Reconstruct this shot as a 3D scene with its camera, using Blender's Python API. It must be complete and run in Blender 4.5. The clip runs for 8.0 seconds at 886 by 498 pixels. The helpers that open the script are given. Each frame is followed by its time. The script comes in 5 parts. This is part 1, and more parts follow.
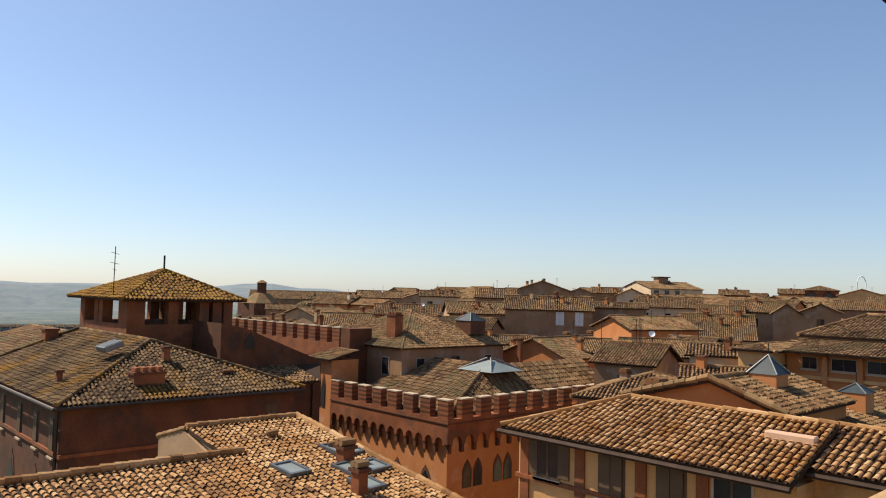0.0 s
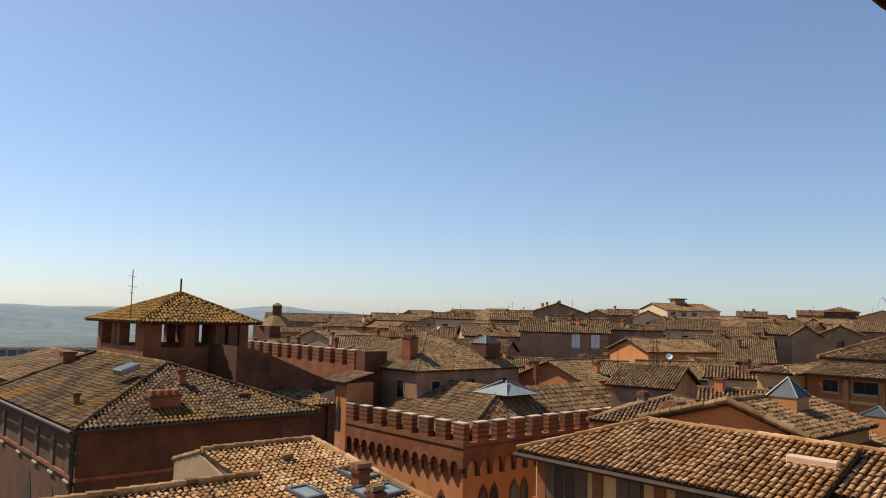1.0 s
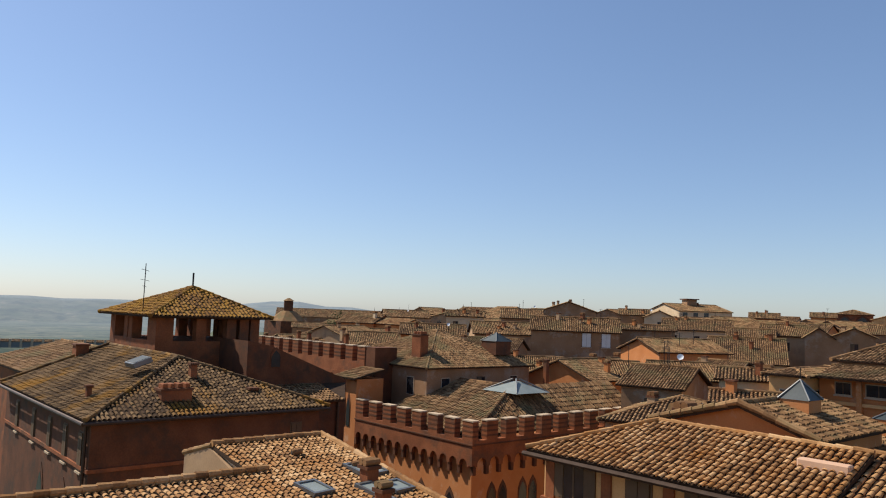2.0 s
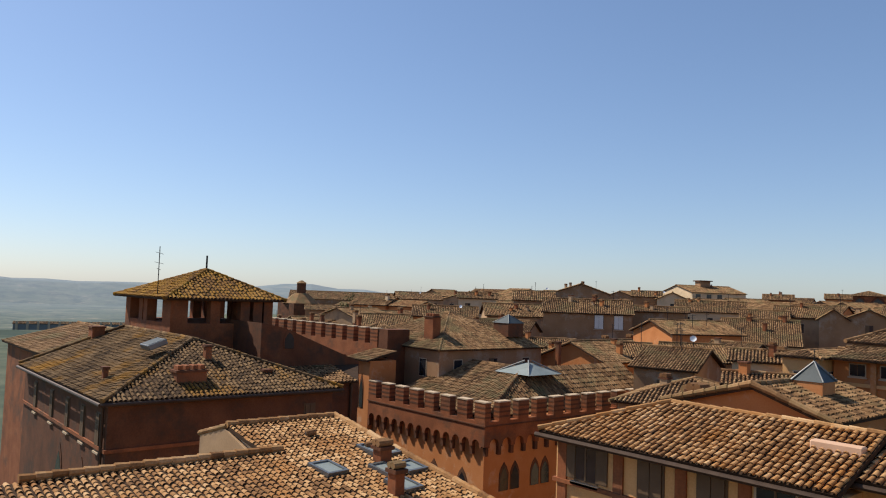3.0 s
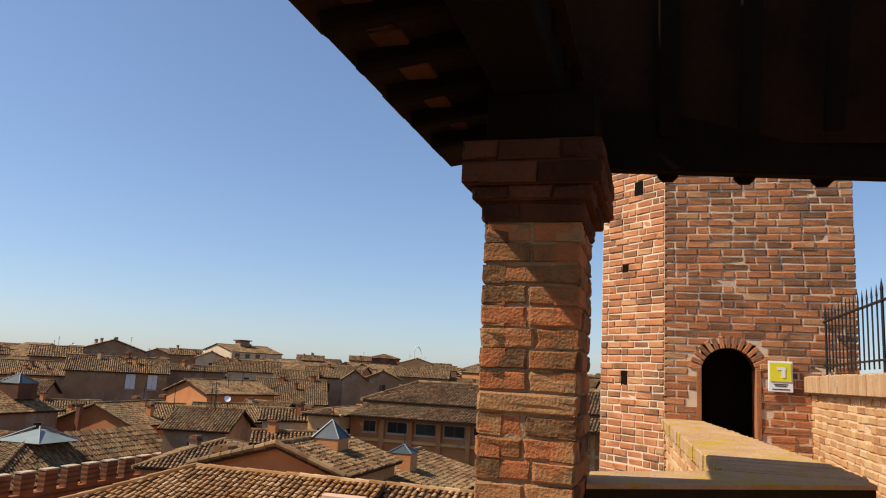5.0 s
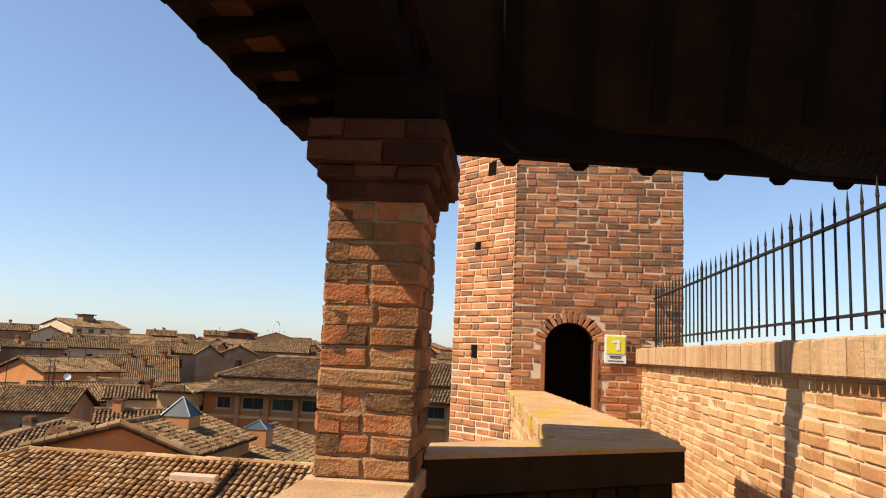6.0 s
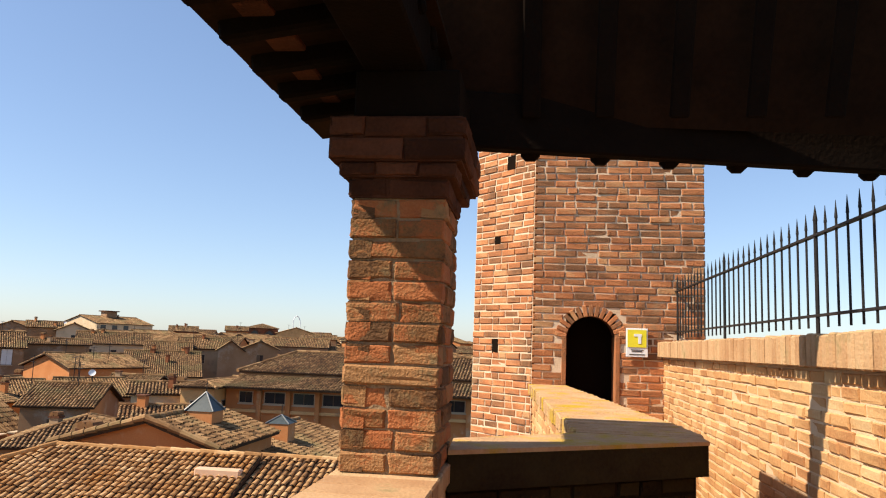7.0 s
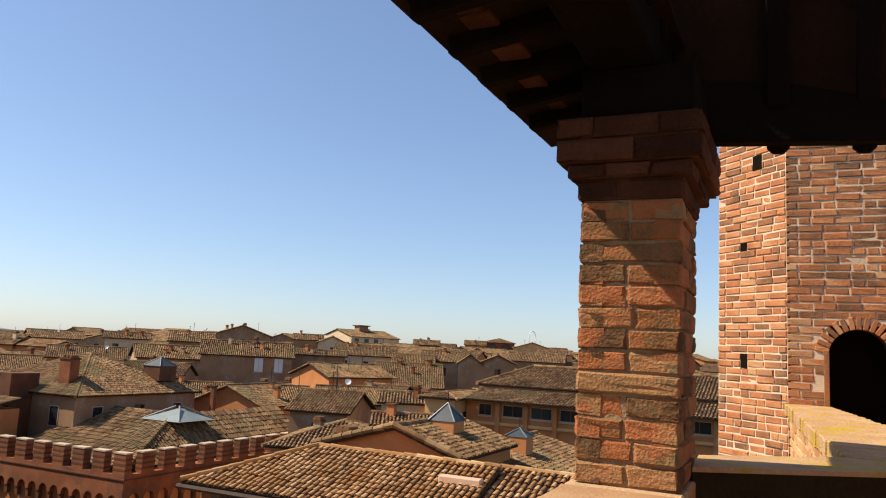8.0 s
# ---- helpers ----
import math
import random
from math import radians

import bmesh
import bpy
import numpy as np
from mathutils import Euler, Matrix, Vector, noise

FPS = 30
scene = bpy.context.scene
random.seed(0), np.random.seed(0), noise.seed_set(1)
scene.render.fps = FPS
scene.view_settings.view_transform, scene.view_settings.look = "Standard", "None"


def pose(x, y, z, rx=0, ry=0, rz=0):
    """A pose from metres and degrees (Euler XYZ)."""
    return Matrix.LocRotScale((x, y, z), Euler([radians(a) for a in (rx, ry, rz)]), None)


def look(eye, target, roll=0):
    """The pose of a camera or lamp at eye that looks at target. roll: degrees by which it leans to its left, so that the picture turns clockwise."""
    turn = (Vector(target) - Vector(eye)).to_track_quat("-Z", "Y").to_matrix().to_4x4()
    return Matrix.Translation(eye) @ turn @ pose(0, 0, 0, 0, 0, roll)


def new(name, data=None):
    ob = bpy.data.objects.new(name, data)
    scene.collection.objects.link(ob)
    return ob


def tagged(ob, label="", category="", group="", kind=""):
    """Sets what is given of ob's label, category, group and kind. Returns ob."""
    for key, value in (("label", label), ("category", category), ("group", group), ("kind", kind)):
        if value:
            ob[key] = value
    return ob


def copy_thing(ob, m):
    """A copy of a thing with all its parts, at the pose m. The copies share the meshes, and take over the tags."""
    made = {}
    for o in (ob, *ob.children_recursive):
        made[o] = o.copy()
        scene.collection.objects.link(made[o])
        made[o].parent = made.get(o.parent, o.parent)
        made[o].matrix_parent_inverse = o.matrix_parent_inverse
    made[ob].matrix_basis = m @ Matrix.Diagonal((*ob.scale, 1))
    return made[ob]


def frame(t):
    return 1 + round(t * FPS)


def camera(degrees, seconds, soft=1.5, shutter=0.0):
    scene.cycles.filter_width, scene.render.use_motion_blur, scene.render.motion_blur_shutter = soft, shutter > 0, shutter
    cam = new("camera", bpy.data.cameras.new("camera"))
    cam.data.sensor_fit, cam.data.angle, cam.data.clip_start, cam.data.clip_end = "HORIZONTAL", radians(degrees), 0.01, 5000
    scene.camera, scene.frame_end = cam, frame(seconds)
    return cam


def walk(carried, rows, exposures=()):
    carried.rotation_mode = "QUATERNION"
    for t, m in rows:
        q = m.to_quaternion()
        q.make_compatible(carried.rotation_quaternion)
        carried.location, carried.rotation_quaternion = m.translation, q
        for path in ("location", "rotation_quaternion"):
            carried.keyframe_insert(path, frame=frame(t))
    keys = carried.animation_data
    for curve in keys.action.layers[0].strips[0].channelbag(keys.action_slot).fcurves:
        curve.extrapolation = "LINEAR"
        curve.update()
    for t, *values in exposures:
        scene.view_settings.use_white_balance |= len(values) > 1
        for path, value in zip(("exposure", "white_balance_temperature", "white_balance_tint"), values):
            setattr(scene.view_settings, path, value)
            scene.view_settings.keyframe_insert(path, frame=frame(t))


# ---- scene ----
# ---- camera ----
cam = camera(61.34, 8.0, soft=1.1)
EYE = 25.0   # height of the eye over the streets; all heights below count from the eye
PATH = [
    (0.0, 47.110, 3.372, -1.490, -0.095, 0.001, -0.062), (0.5, 47.579, 4.151, -1.550, -0.096, -0.005, -0.058),
    (1.0, 48.249, 5.054, -1.369, -0.096, -0.012, -0.064), (1.5, 48.512, 5.426, -1.891, -0.100, 0.004, -0.058),
    (3.0, 50.008, 3.419, -2.030, -0.099, 0.007, -0.054), (3.5, 48.898, 4.457, -2.644, -0.100, -0.003, -0.045),
    (4.0, 35.567, 6.825, -2.369, -0.093, 0.028, 0.002), (4.5, 26.076, 8.593, -2.325, -0.042, 0.022, 0.007),
    (5.0, 15.922, 9.380, -2.934, 0.059, 0.014, 0.020), (6.5, 4.489, 7.509, -2.177, 0.135, -0.018, 0.036),
    (7.0, 6.851, 7.390, -2.074, 0.121, -0.022, 0.040), (7.5, 16.511, 7.449, -1.248, 0.089, -0.016, 0.032),
    (8.0, 24.661, 7.761, -2.994, 0.123, 0.017, 0.008)]
walk(cam, [(t, pose(x, y, z, 90 + p, r, w)) for t, w, p, r, x, y, z in PATH], [
    (0.0, 0.45, 6400, 10), (0.5, 0.38, 6350, 10), (1.5, 0.28, 6200, 10), (3.5, 0.24, 6100, 10), (4.0, 0.24, 6050, 10), (5.0, 0.34, 6150, 10), (6.5, 0.78, 6500, 10), (7.5, 0.70, 6450, 10), (8.0, 0.56, 6350, 10)])

# ---- light ----
SUN_YAW, SUN_EL = 112.0, 46.5
world = bpy.data.worlds.new("world")
scene.world = world
world.use_nodes = True
wn = world.node_tree
sky = wn.nodes.new("ShaderNodeTexSky")
sky.sky_type, sky.sun_disc = "NISHITA", False
sky.sun_elevation, sky.sun_rotation = radians(SUN_EL), radians(-SUN_YAW)
sky.altitude, sky.air_density, sky.dust_density, sky.ozone_density = 350, 1.0, 0.6, 3.0
wn.nodes["Background"].inputs["Strength"].default_value = 0.130
tint = wn.nodes.new("ShaderNodeMix")
tint.data_type, tint.blend_type = "RGBA", "MULTIPLY"
tint.inputs[0].default_value, tint.inputs[7].default_value = 1.0, (0.96, 1.0, 1.11, 1)
soft_sky = wn.nodes.new("ShaderNodeGamma")
soft_sky.inputs["Gamma"].default_value = 0.80
wn.links.new(sky.outputs[0], tint.inputs[6])
wn.links.new(tint.outputs[2], soft_sky.inputs["Color"])
wn.links.new(soft_sky.outputs[0], wn.nodes["Background"].inputs["Color"])
sun = new("sun", bpy.data.lights.new("sun", "SUN"))
sun.data.energy, sun.data.angle, sun.data.color = 5.0, radians(0.5), (1.0, 0.88, 0.72)
sx, sy = -math.sin(radians(SUN_YAW)), math.cos(radians(SUN_YAW))
sun.matrix_world = look((sx * 50, sy * 50, 50 * math.tan(radians(SUN_EL))), (0, 0, 0))


# ---- materials ----
def mat(name, stops, scale=3.0, fine=60.0, rough=0.85, bump=0.3, island=0.0, objrand=0.0, stain=None, stain_scale=0.6, stain_at=0.6, metallic=0.0, dist=0.01, spec=0.2, warm=True):
    """A weathered surface: colour stops mixed by noise at two scales, by the island or the object, with stains and relief."""
    m = bpy.data.materials.new(name)
    m.use_nodes = True
    n, l = m.node_tree.nodes, m.node_tree.links
    bs = n["Principled BSDF"]
    geo, tc = n.new("ShaderNodeNewGeometry"), n.new("ShaderNodeNewGeometry")
    big, small = n.new("ShaderNodeTexNoise"), n.new("ShaderNodeTexNoise")
    for t, s, d in ((big, scale, 5), (small, fine, 6)):
        t.inputs["Scale"].default_value, t.inputs["Detail"].default_value = s, d
        l.new(geo.outputs["Position"], t.inputs["Vector"])
    add = n.new("ShaderNodeMath"); add.operation = "MULTIPLY_ADD"
    l.new(big.outputs[0], add.inputs[0]); add.inputs[1].default_value = 0.9
    sm = n.new("ShaderNodeMath"); sm.operation = "MULTIPLY_ADD"
    l.new(small.outputs[0], sm.inputs[0]); sm.inputs[1].default_value = 0.5; sm.inputs[2].default_value = -0.2
    l.new(sm.outputs[0], add.inputs[2])
    val = add
    for amount, src in ((island, geo.outputs["Random Per Island"]), (objrand, n.new("ShaderNodeObjectInfo").outputs["Random"] if objrand else None)):
        if amount:
            a = n.new("ShaderNodeMath"); a.operation = "MULTIPLY_ADD"
            l.new(src, a.inputs[0]); a.inputs[1].default_value = amount
            b = n.new("ShaderNodeMath"); b.operation = "SUBTRACT"
            l.new(val.outputs[0], b.inputs[0]); b.inputs[1].default_value = amount / 2
            l.new(b.outputs[0], a.inputs[2]); val = a
    ramp = n.new("ShaderNodeValToRGB")
    while len(ramp.color_ramp.elements) < len(stops):
        ramp.color_ramp.elements.new(0.5)
    for i, (e, c) in enumerate(zip(ramp.color_ramp.elements, stops)):
        e.position = 0.15 + 0.7 * i / max(1, len(stops) - 1)
        e.color = (c[0] * 0.95, c[1] * 0.84, c[2] * 0.72, 1) if warm else (*c, 1)
    l.new(val.outputs[0], ramp.inputs[0])
    col = ramp.outputs[0]
    if stain:
        st = n.new("ShaderNodeTexNoise")
        st.inputs["Scale"].default_value, st.inputs["Detail"].default_value, st.inputs["Roughness"].default_value = stain_scale, 8, 0.7
        l.new(geo.outputs["Position"], st.inputs["Vector"])
        sr = n.new("ShaderNodeMapRange")
        sr.inputs["From Min"].default_value, sr.inputs["From Max"].default_value = stain_at - 0.06, stain_at + 0.08
        l.new(st.outputs[0], sr.inputs["Value"])
        mx = n.new("ShaderNodeMix"); mx.data_type = "RGBA"
        l.new(sr.outputs[0], mx.inputs[0]); l.new(col, mx.inputs[6]); mx.inputs[7].default_value = (*stain, 1)
        col = mx.outputs[2]
    l.new(col, bs.inputs["Base Color"])
    bs.inputs["Specular IOR Level"].default_value = 0.5 if rough < 0.5 else spec
    bs.inputs["Roughness"].default_value, bs.inputs["Metallic"].default_value = rough, metallic
    if bump:
        bp = n.new("ShaderNodeBump")
        bp.inputs["Strength"].default_value, bp.inputs["Distance"].default_value = bump, dist
        l.new(small.outputs[0], bp.inputs["Height"]); l.new(bp.outputs[0], bs.inputs["Normal"])
    return m


M_TILE = mat("roof_tile", [(0.09, 0.052, 0.028), (0.20, 0.11, 0.052), (0.29, 0.175, 0.085), (0.38, 0.265, 0.15)], 0.5, 12, 0.9, 0.3, island=0.6, stain=(0.17, 0.13, 0.06), stain_scale=0.5, stain_at=0.58)
M_TILE_OLD = mat("old_roof_tile", [(0.0784, 0.0482, 0.0258), (0.185, 0.112, 0.056), (0.28, 0.179, 0.0918), (0.386, 0.269, 0.151)], 0.5, 12, 0.92, 0.3, island=0.55, stain=(0.18, 0.135, 0.06), stain_scale=0.4, stain_at=0.56)
M_TILE_LICHEN = mat("lichen_roof_tile", [(0.09, 0.045, 0.014), (0.20, 0.105, 0.024), (0.29, 0.16, 0.03), (0.36, 0.22, 0.06)], 0.6, 12, 0.92, 0.3, island=0.6, stain=(0.31, 0.155, 0.014), stain_scale=0.8, stain_at=0.52)
M_TILE_PAL = mat("part_lichen_roof_tile", [(0.05, 0.032, 0.018), (0.115, 0.075, 0.038), (0.18, 0.122, 0.062), (0.27, 0.19, 0.105)], 0.5, 12, 0.92, 0.3, island=0.55, stain=(0.30, 0.14, 0.014), stain_scale=0.35, stain_at=0.56)
M_TILE_FG = mat("pale_roof_tile", [(0.161, 0.0897, 0.0414), (0.31, 0.178, 0.0782), (0.437, 0.276, 0.132), (0.575, 0.414, 0.241)], 0.6, 14, 0.9, 0.3, island=0.55, stain=(0.33, 0.15, 0.045), stain_scale=0.7, stain_at=0.57)
M_TILE_ONE = mat("single_roof_tile", [(0.184, 0.103, 0.0483), (0.333, 0.196, 0.0862), (0.46, 0.287, 0.138), (0.598, 0.437, 0.253)], 0.6, 14, 0.9, 0.3, objrand=0.5, stain=(0.35, 0.15, 0.035), stain_scale=0.9, stain_at=0.56)
# Roof bed coloured dark to paint the shadow in channels between cover tiles.
M_UNDER = mat("shaded_tile_channel", [(0.028, 0.018, 0.011), (0.075, 0.045, 0.026)], 2, 15, 0.95, 0.2)
M_BRICK_RED = mat("red_brickwork", [(0.14, 0.055, 0.026), (0.26, 0.10, 0.046), (0.35, 0.155, 0.075)], 0.9, 12, 0.9, 0.6, stain=(0.13, 0.062, 0.034), stain_scale=0.6, stain_at=0.56)
M_BRICK_DK = mat("dark_brickwork", [(0.075, 0.035, 0.02), (0.135, 0.062, 0.035), (0.20, 0.092, 0.05)], 0.9, 14, 0.9, 0.6, stain=(0.075, 0.042, 0.026), stain_scale=0.7, stain_at=0.55)
M_OCHRE = mat("ochre_plaster", [(0.52, 0.31, 0.13), (0.66, 0.42, 0.20), (0.74, 0.50, 0.26)], 0.7, 20, 0.9, 0.15, stain=(0.40, 0.22, 0.10), stain_scale=0.8, stain_at=0.6)
M_ORANGE = mat("orange_plaster", [(0.42, 0.17, 0.06), (0.52, 0.23, 0.09), (0.58, 0.30, 0.14)], 0.7, 20, 0.9, 0.15, stain=(0.55, 0.34, 0.2), stain_scale=0.6, stain_at=0.62)
M_PLASTER = [
    mat("buff_plaster", [(0.30, 0.21, 0.13), (0.42, 0.31, 0.20), (0.50, 0.39, 0.27)], 0.6, 16, 0.9, 0.2, stain=(0.26, 0.17, 0.11), stain_scale=0.5, stain_at=0.58),
    mat("brown_plaster", [(0.22, 0.14, 0.085), (0.31, 0.20, 0.12), (0.38, 0.26, 0.17)], 0.6, 16, 0.9, 0.2, stain=(0.36, 0.27, 0.19), stain_scale=0.5, stain_at=0.58),
    mat("pale_plaster", [(0.48, 0.40, 0.28), (0.60, 0.51, 0.37), (0.66, 0.58, 0.45)], 0.6, 16, 0.9, 0.2, stain=(0.40, 0.31, 0.21), stain_scale=0.5, stain_at=0.6),
    M_ORANGE, M_BRICK_RED]
M_GLASS = mat("dark_window_glass", [(0.012, 0.013, 0.015), (0.03, 0.03, 0.035)], 3, 30, 0.12, 0.0, warm=False)
M_WOOD_SH = mat("brown_shutter_paint", [(0.10, 0.07, 0.045), (0.16, 0.115, 0.075)], 2, 40, 0.7, 0.2)
M_WHITE_SH = mat("pale_shutter_paint", [(0.55, 0.54, 0.50), (0.70, 0.69, 0.66)], 2, 40, 0.7, 0.1, warm=False)
M_STONE = mat("pale_stone", [(0.42, 0.36, 0.28), (0.55, 0.48, 0.38)], 1.5, 30, 0.9, 0.3)
M_LEAD = mat("grey_sheet_metal", [(0.125, 0.13, 0.13), (0.2, 0.205, 0.2)], 2, 30, 0.45, 0.1, metallic=0.6, warm=False)
M_GLASSROOF = mat("skylight_glass", [(0.03, 0.04, 0.042), (0.07, 0.085, 0.09)], 1.2, 8, 0.5, 0.0, warm=False)
M_PALEGLASS = mat("milky_roof_glass", [(0.17, 0.20, 0.19), (0.27, 0.30, 0.28)], 1.2, 8, 0.5, 0.0, warm=False)
M_IRON = mat("dark_iron", [(0.018, 0.017, 0.017), (0.045, 0.038, 0.033)], 8, 120, 0.55, 0.3, metallic=0.5, warm=False)
# Near-black timber: the shade under the loggia roof is in its colour.
M_SHADEWOOD = mat("shade_dark_timber", [(0.006, 0.004, 0.003), (0.014, 0.009, 0.006)], 4, 50, 0.95, 0.4, spec=0.05)
# Ceiling slabs carry their shade as a near-black colour.
M_PIAN = mat("shaded_ceiling_slab", [(0.012, 0.007, 0.004), (0.034, 0.018, 0.010)], 4, 40, 0.95, 0.3, island=0.4, spec=0.05)
M_GUTTER = mat("gutter_metal", [(0.05, 0.035, 0.028), (0.10, 0.075, 0.06)], 3, 40, 0.5, 0.1, metallic=0.5)
M_MORTAR = mat("lime_mortar", [(0.46, 0.36, 0.26), (0.66, 0.55, 0.43), (0.76, 0.67, 0.55)], 6, 90, 0.95, 0.5)
M_MORTAR_OR = mat("warm_mortar", [(0.56, 0.42, 0.28), (0.72, 0.58, 0.42)], 6, 90, 0.95, 0.5)
M_PBRICK = mat("weathered_pillar_brick", [(0.12, 0.0655, 0.0328), (0.24, 0.126, 0.0546), (0.36, 0.131, 0.0524), (0.415, 0.164, 0.0677), (0.36, 0.207, 0.0983)], 8, 110, 0.92, 0.9, objrand=0.9, stain=(0.19, 0.125, 0.058), stain_scale=11, stain_at=0.60, dist=0.008)
M_TBRICK = mat("tower_brick", [(0.19, 0.10, 0.055), (0.31, 0.15, 0.075), (0.40, 0.165, 0.075), (0.50, 0.22, 0.10), (0.50, 0.30, 0.16)], 4, 60, 0.9, 0.8, objrand=0.6, stain=(0.27, 0.18, 0.10), stain_scale=1.6, stain_at=0.62, dist=0.008)
M_WBRICK = mat("tan_wall_brick", [(0.40, 0.21, 0.095), (0.50, 0.30, 0.14), (0.56, 0.36, 0.18), (0.60, 0.44, 0.25)], 4, 60, 0.9, 0.6, objrand=0.6, dist=0.006)
M_COPING = mat("tan_coping_brick", [(0.36, 0.22, 0.12), (0.46, 0.31, 0.18), (0.54, 0.40, 0.25)], 5, 70, 0.9, 0.6, objrand=0.4, stain=(0.28, 0.20, 0.09), stain_scale=5, stain_at=0.6, dist=0.008)
M_COPING_LICHEN = mat("lichen_coping_brick", [(0.38, 0.24, 0.13), (0.50, 0.34, 0.20), (0.60, 0.46, 0.29)], 5, 70, 0.9, 0.8, stain=(0.46, 0.29, 0.03), stain_scale=3.5, stain_at=0.54, dist=0.01)
M_MORTAR_PIL = mat("grey_brown_mortar", [(0.16, 0.11, 0.07), (0.30, 0.22, 0.14), (0.40, 0.31, 0.21)], 9, 90, 0.95, 0.8)
# Parapet brick with the loggia roof's shade put into its colour.
M_SHADE_PARAPET = mat("shade_darkened_parapet_brick", [(0.015, 0.0108, 0.0072), (0.03, 0.0216, 0.0132), (0.042, 0.036, 0.018)], 5, 60, 0.95, 0.6, objrand=0.6, spec=0.05)
# Brick darkened in colour for the shade under the eave.
M_SHADEBRICK = mat("shade_darkened_brick", [(0.045, 0.02, 0.013), (0.085, 0.036, 0.022), (0.13, 0.055, 0.033)], 6, 70, 0.95, 0.6, objrand=0.7, spec=0.05)
M_YELLOW = mat("yellow_sign_print", [(0.72, 0.62, 0.02), (0.78, 0.68, 0.04)], 4, 40, 0.4, 0.0, warm=False)
M_WHITE = mat("white_sign_print", [(0.72, 0.73, 0.72), (0.80, 0.80, 0.79)], 4, 40, 0.4, 0.0, warm=False)
# Sign print, and the dark painted for shade inside small holes.
M_INK_HOLE = mat("dark_ink_and_hole_shade", [(0.03, 0.03, 0.03), (0.06, 0.06, 0.06)], 4, 40, 0.5, 0.0, warm=False)
M_LEAF = mat("dark_leaf", [(0.02, 0.035, 0.012), (0.05, 0.08, 0.025), (0.09, 0.12, 0.04)], 2, 30, 0.8, 0.0, island=0.6, warm=False)
M_STREET = mat("street_paving", [(0.10, 0.09, 0.08), (0.17, 0.155, 0.135)], 0.3, 4, 0.9, 0.1)


# ---- building helpers ----
def mesh(name, verts, faces):
    me = bpy.data.meshes.new(name)
    me.from_pydata([tuple(v) for v in verts], [], faces)
    me.update()
    return me


def part(name, data, material, parent=None, label="", kind=""):
    """Links a bmesh or mesh as one object under a thing or a part."""
    if isinstance(data, bmesh.types.BMesh):
        me = bpy.data.meshes.new(name)
        bmesh.ops.recalc_face_normals(data, faces=data.faces)
        data.to_mesh(me)
        data.free()
        data = me
    if not data.materials:
        data.materials.append(material)
    ob = new(name, data)
    if parent:
        ob.parent = parent
    if label:
        ob["label"] = label
    if kind:
        ob["kind"] = kind
    return ob


def thing(name, label, category, group="", at=(0, 0, 0), kind=""):
    ob = new(name)
    ob.location = at
    ob.empty_display_size = 0.2
    return tagged(ob, label, category, group, kind)


def boxes(*spans, bevel=0.0, bm=None):
    """A bmesh of boxes, each given as (x0, x1, y0, y1, z0, z1)."""
    bm = bm or bmesh.new()
    for x0, x1, y0, y1, z0, z1 in spans:
        m = Matrix.LocRotScale(((x0 + x1) / 2, (y0 + y1) / 2, (z0 + z1) / 2), None, (abs(x1 - x0), abs(y1 - y0), abs(z1 - z0)))
        bmesh.ops.create_cube(bm, size=1, matrix=m)
    if bevel:
        bmesh.ops.bevel(bm, geom=bm.edges[:], offset=bevel, segments=1, affect="EDGES")
    return bm


def tube(points, radius, sides=8, bm=None):
    """A round bar along the points."""
    bm = bm or bmesh.new()
    for a, b in zip(points[:-1], points[1:]):
        a, b = Vector(a), Vector(b)
        m = Matrix.Translation((a + b) / 2) @ (b - a).to_track_quat("Z", "Y").to_matrix().to_4x4()
        bmesh.ops.create_cone(bm, cap_ends=True, segments=sides, radius1=radius, radius2=radius, depth=(b - a).length, matrix=m)
    return bm


rng = np.random.RandomState(7)


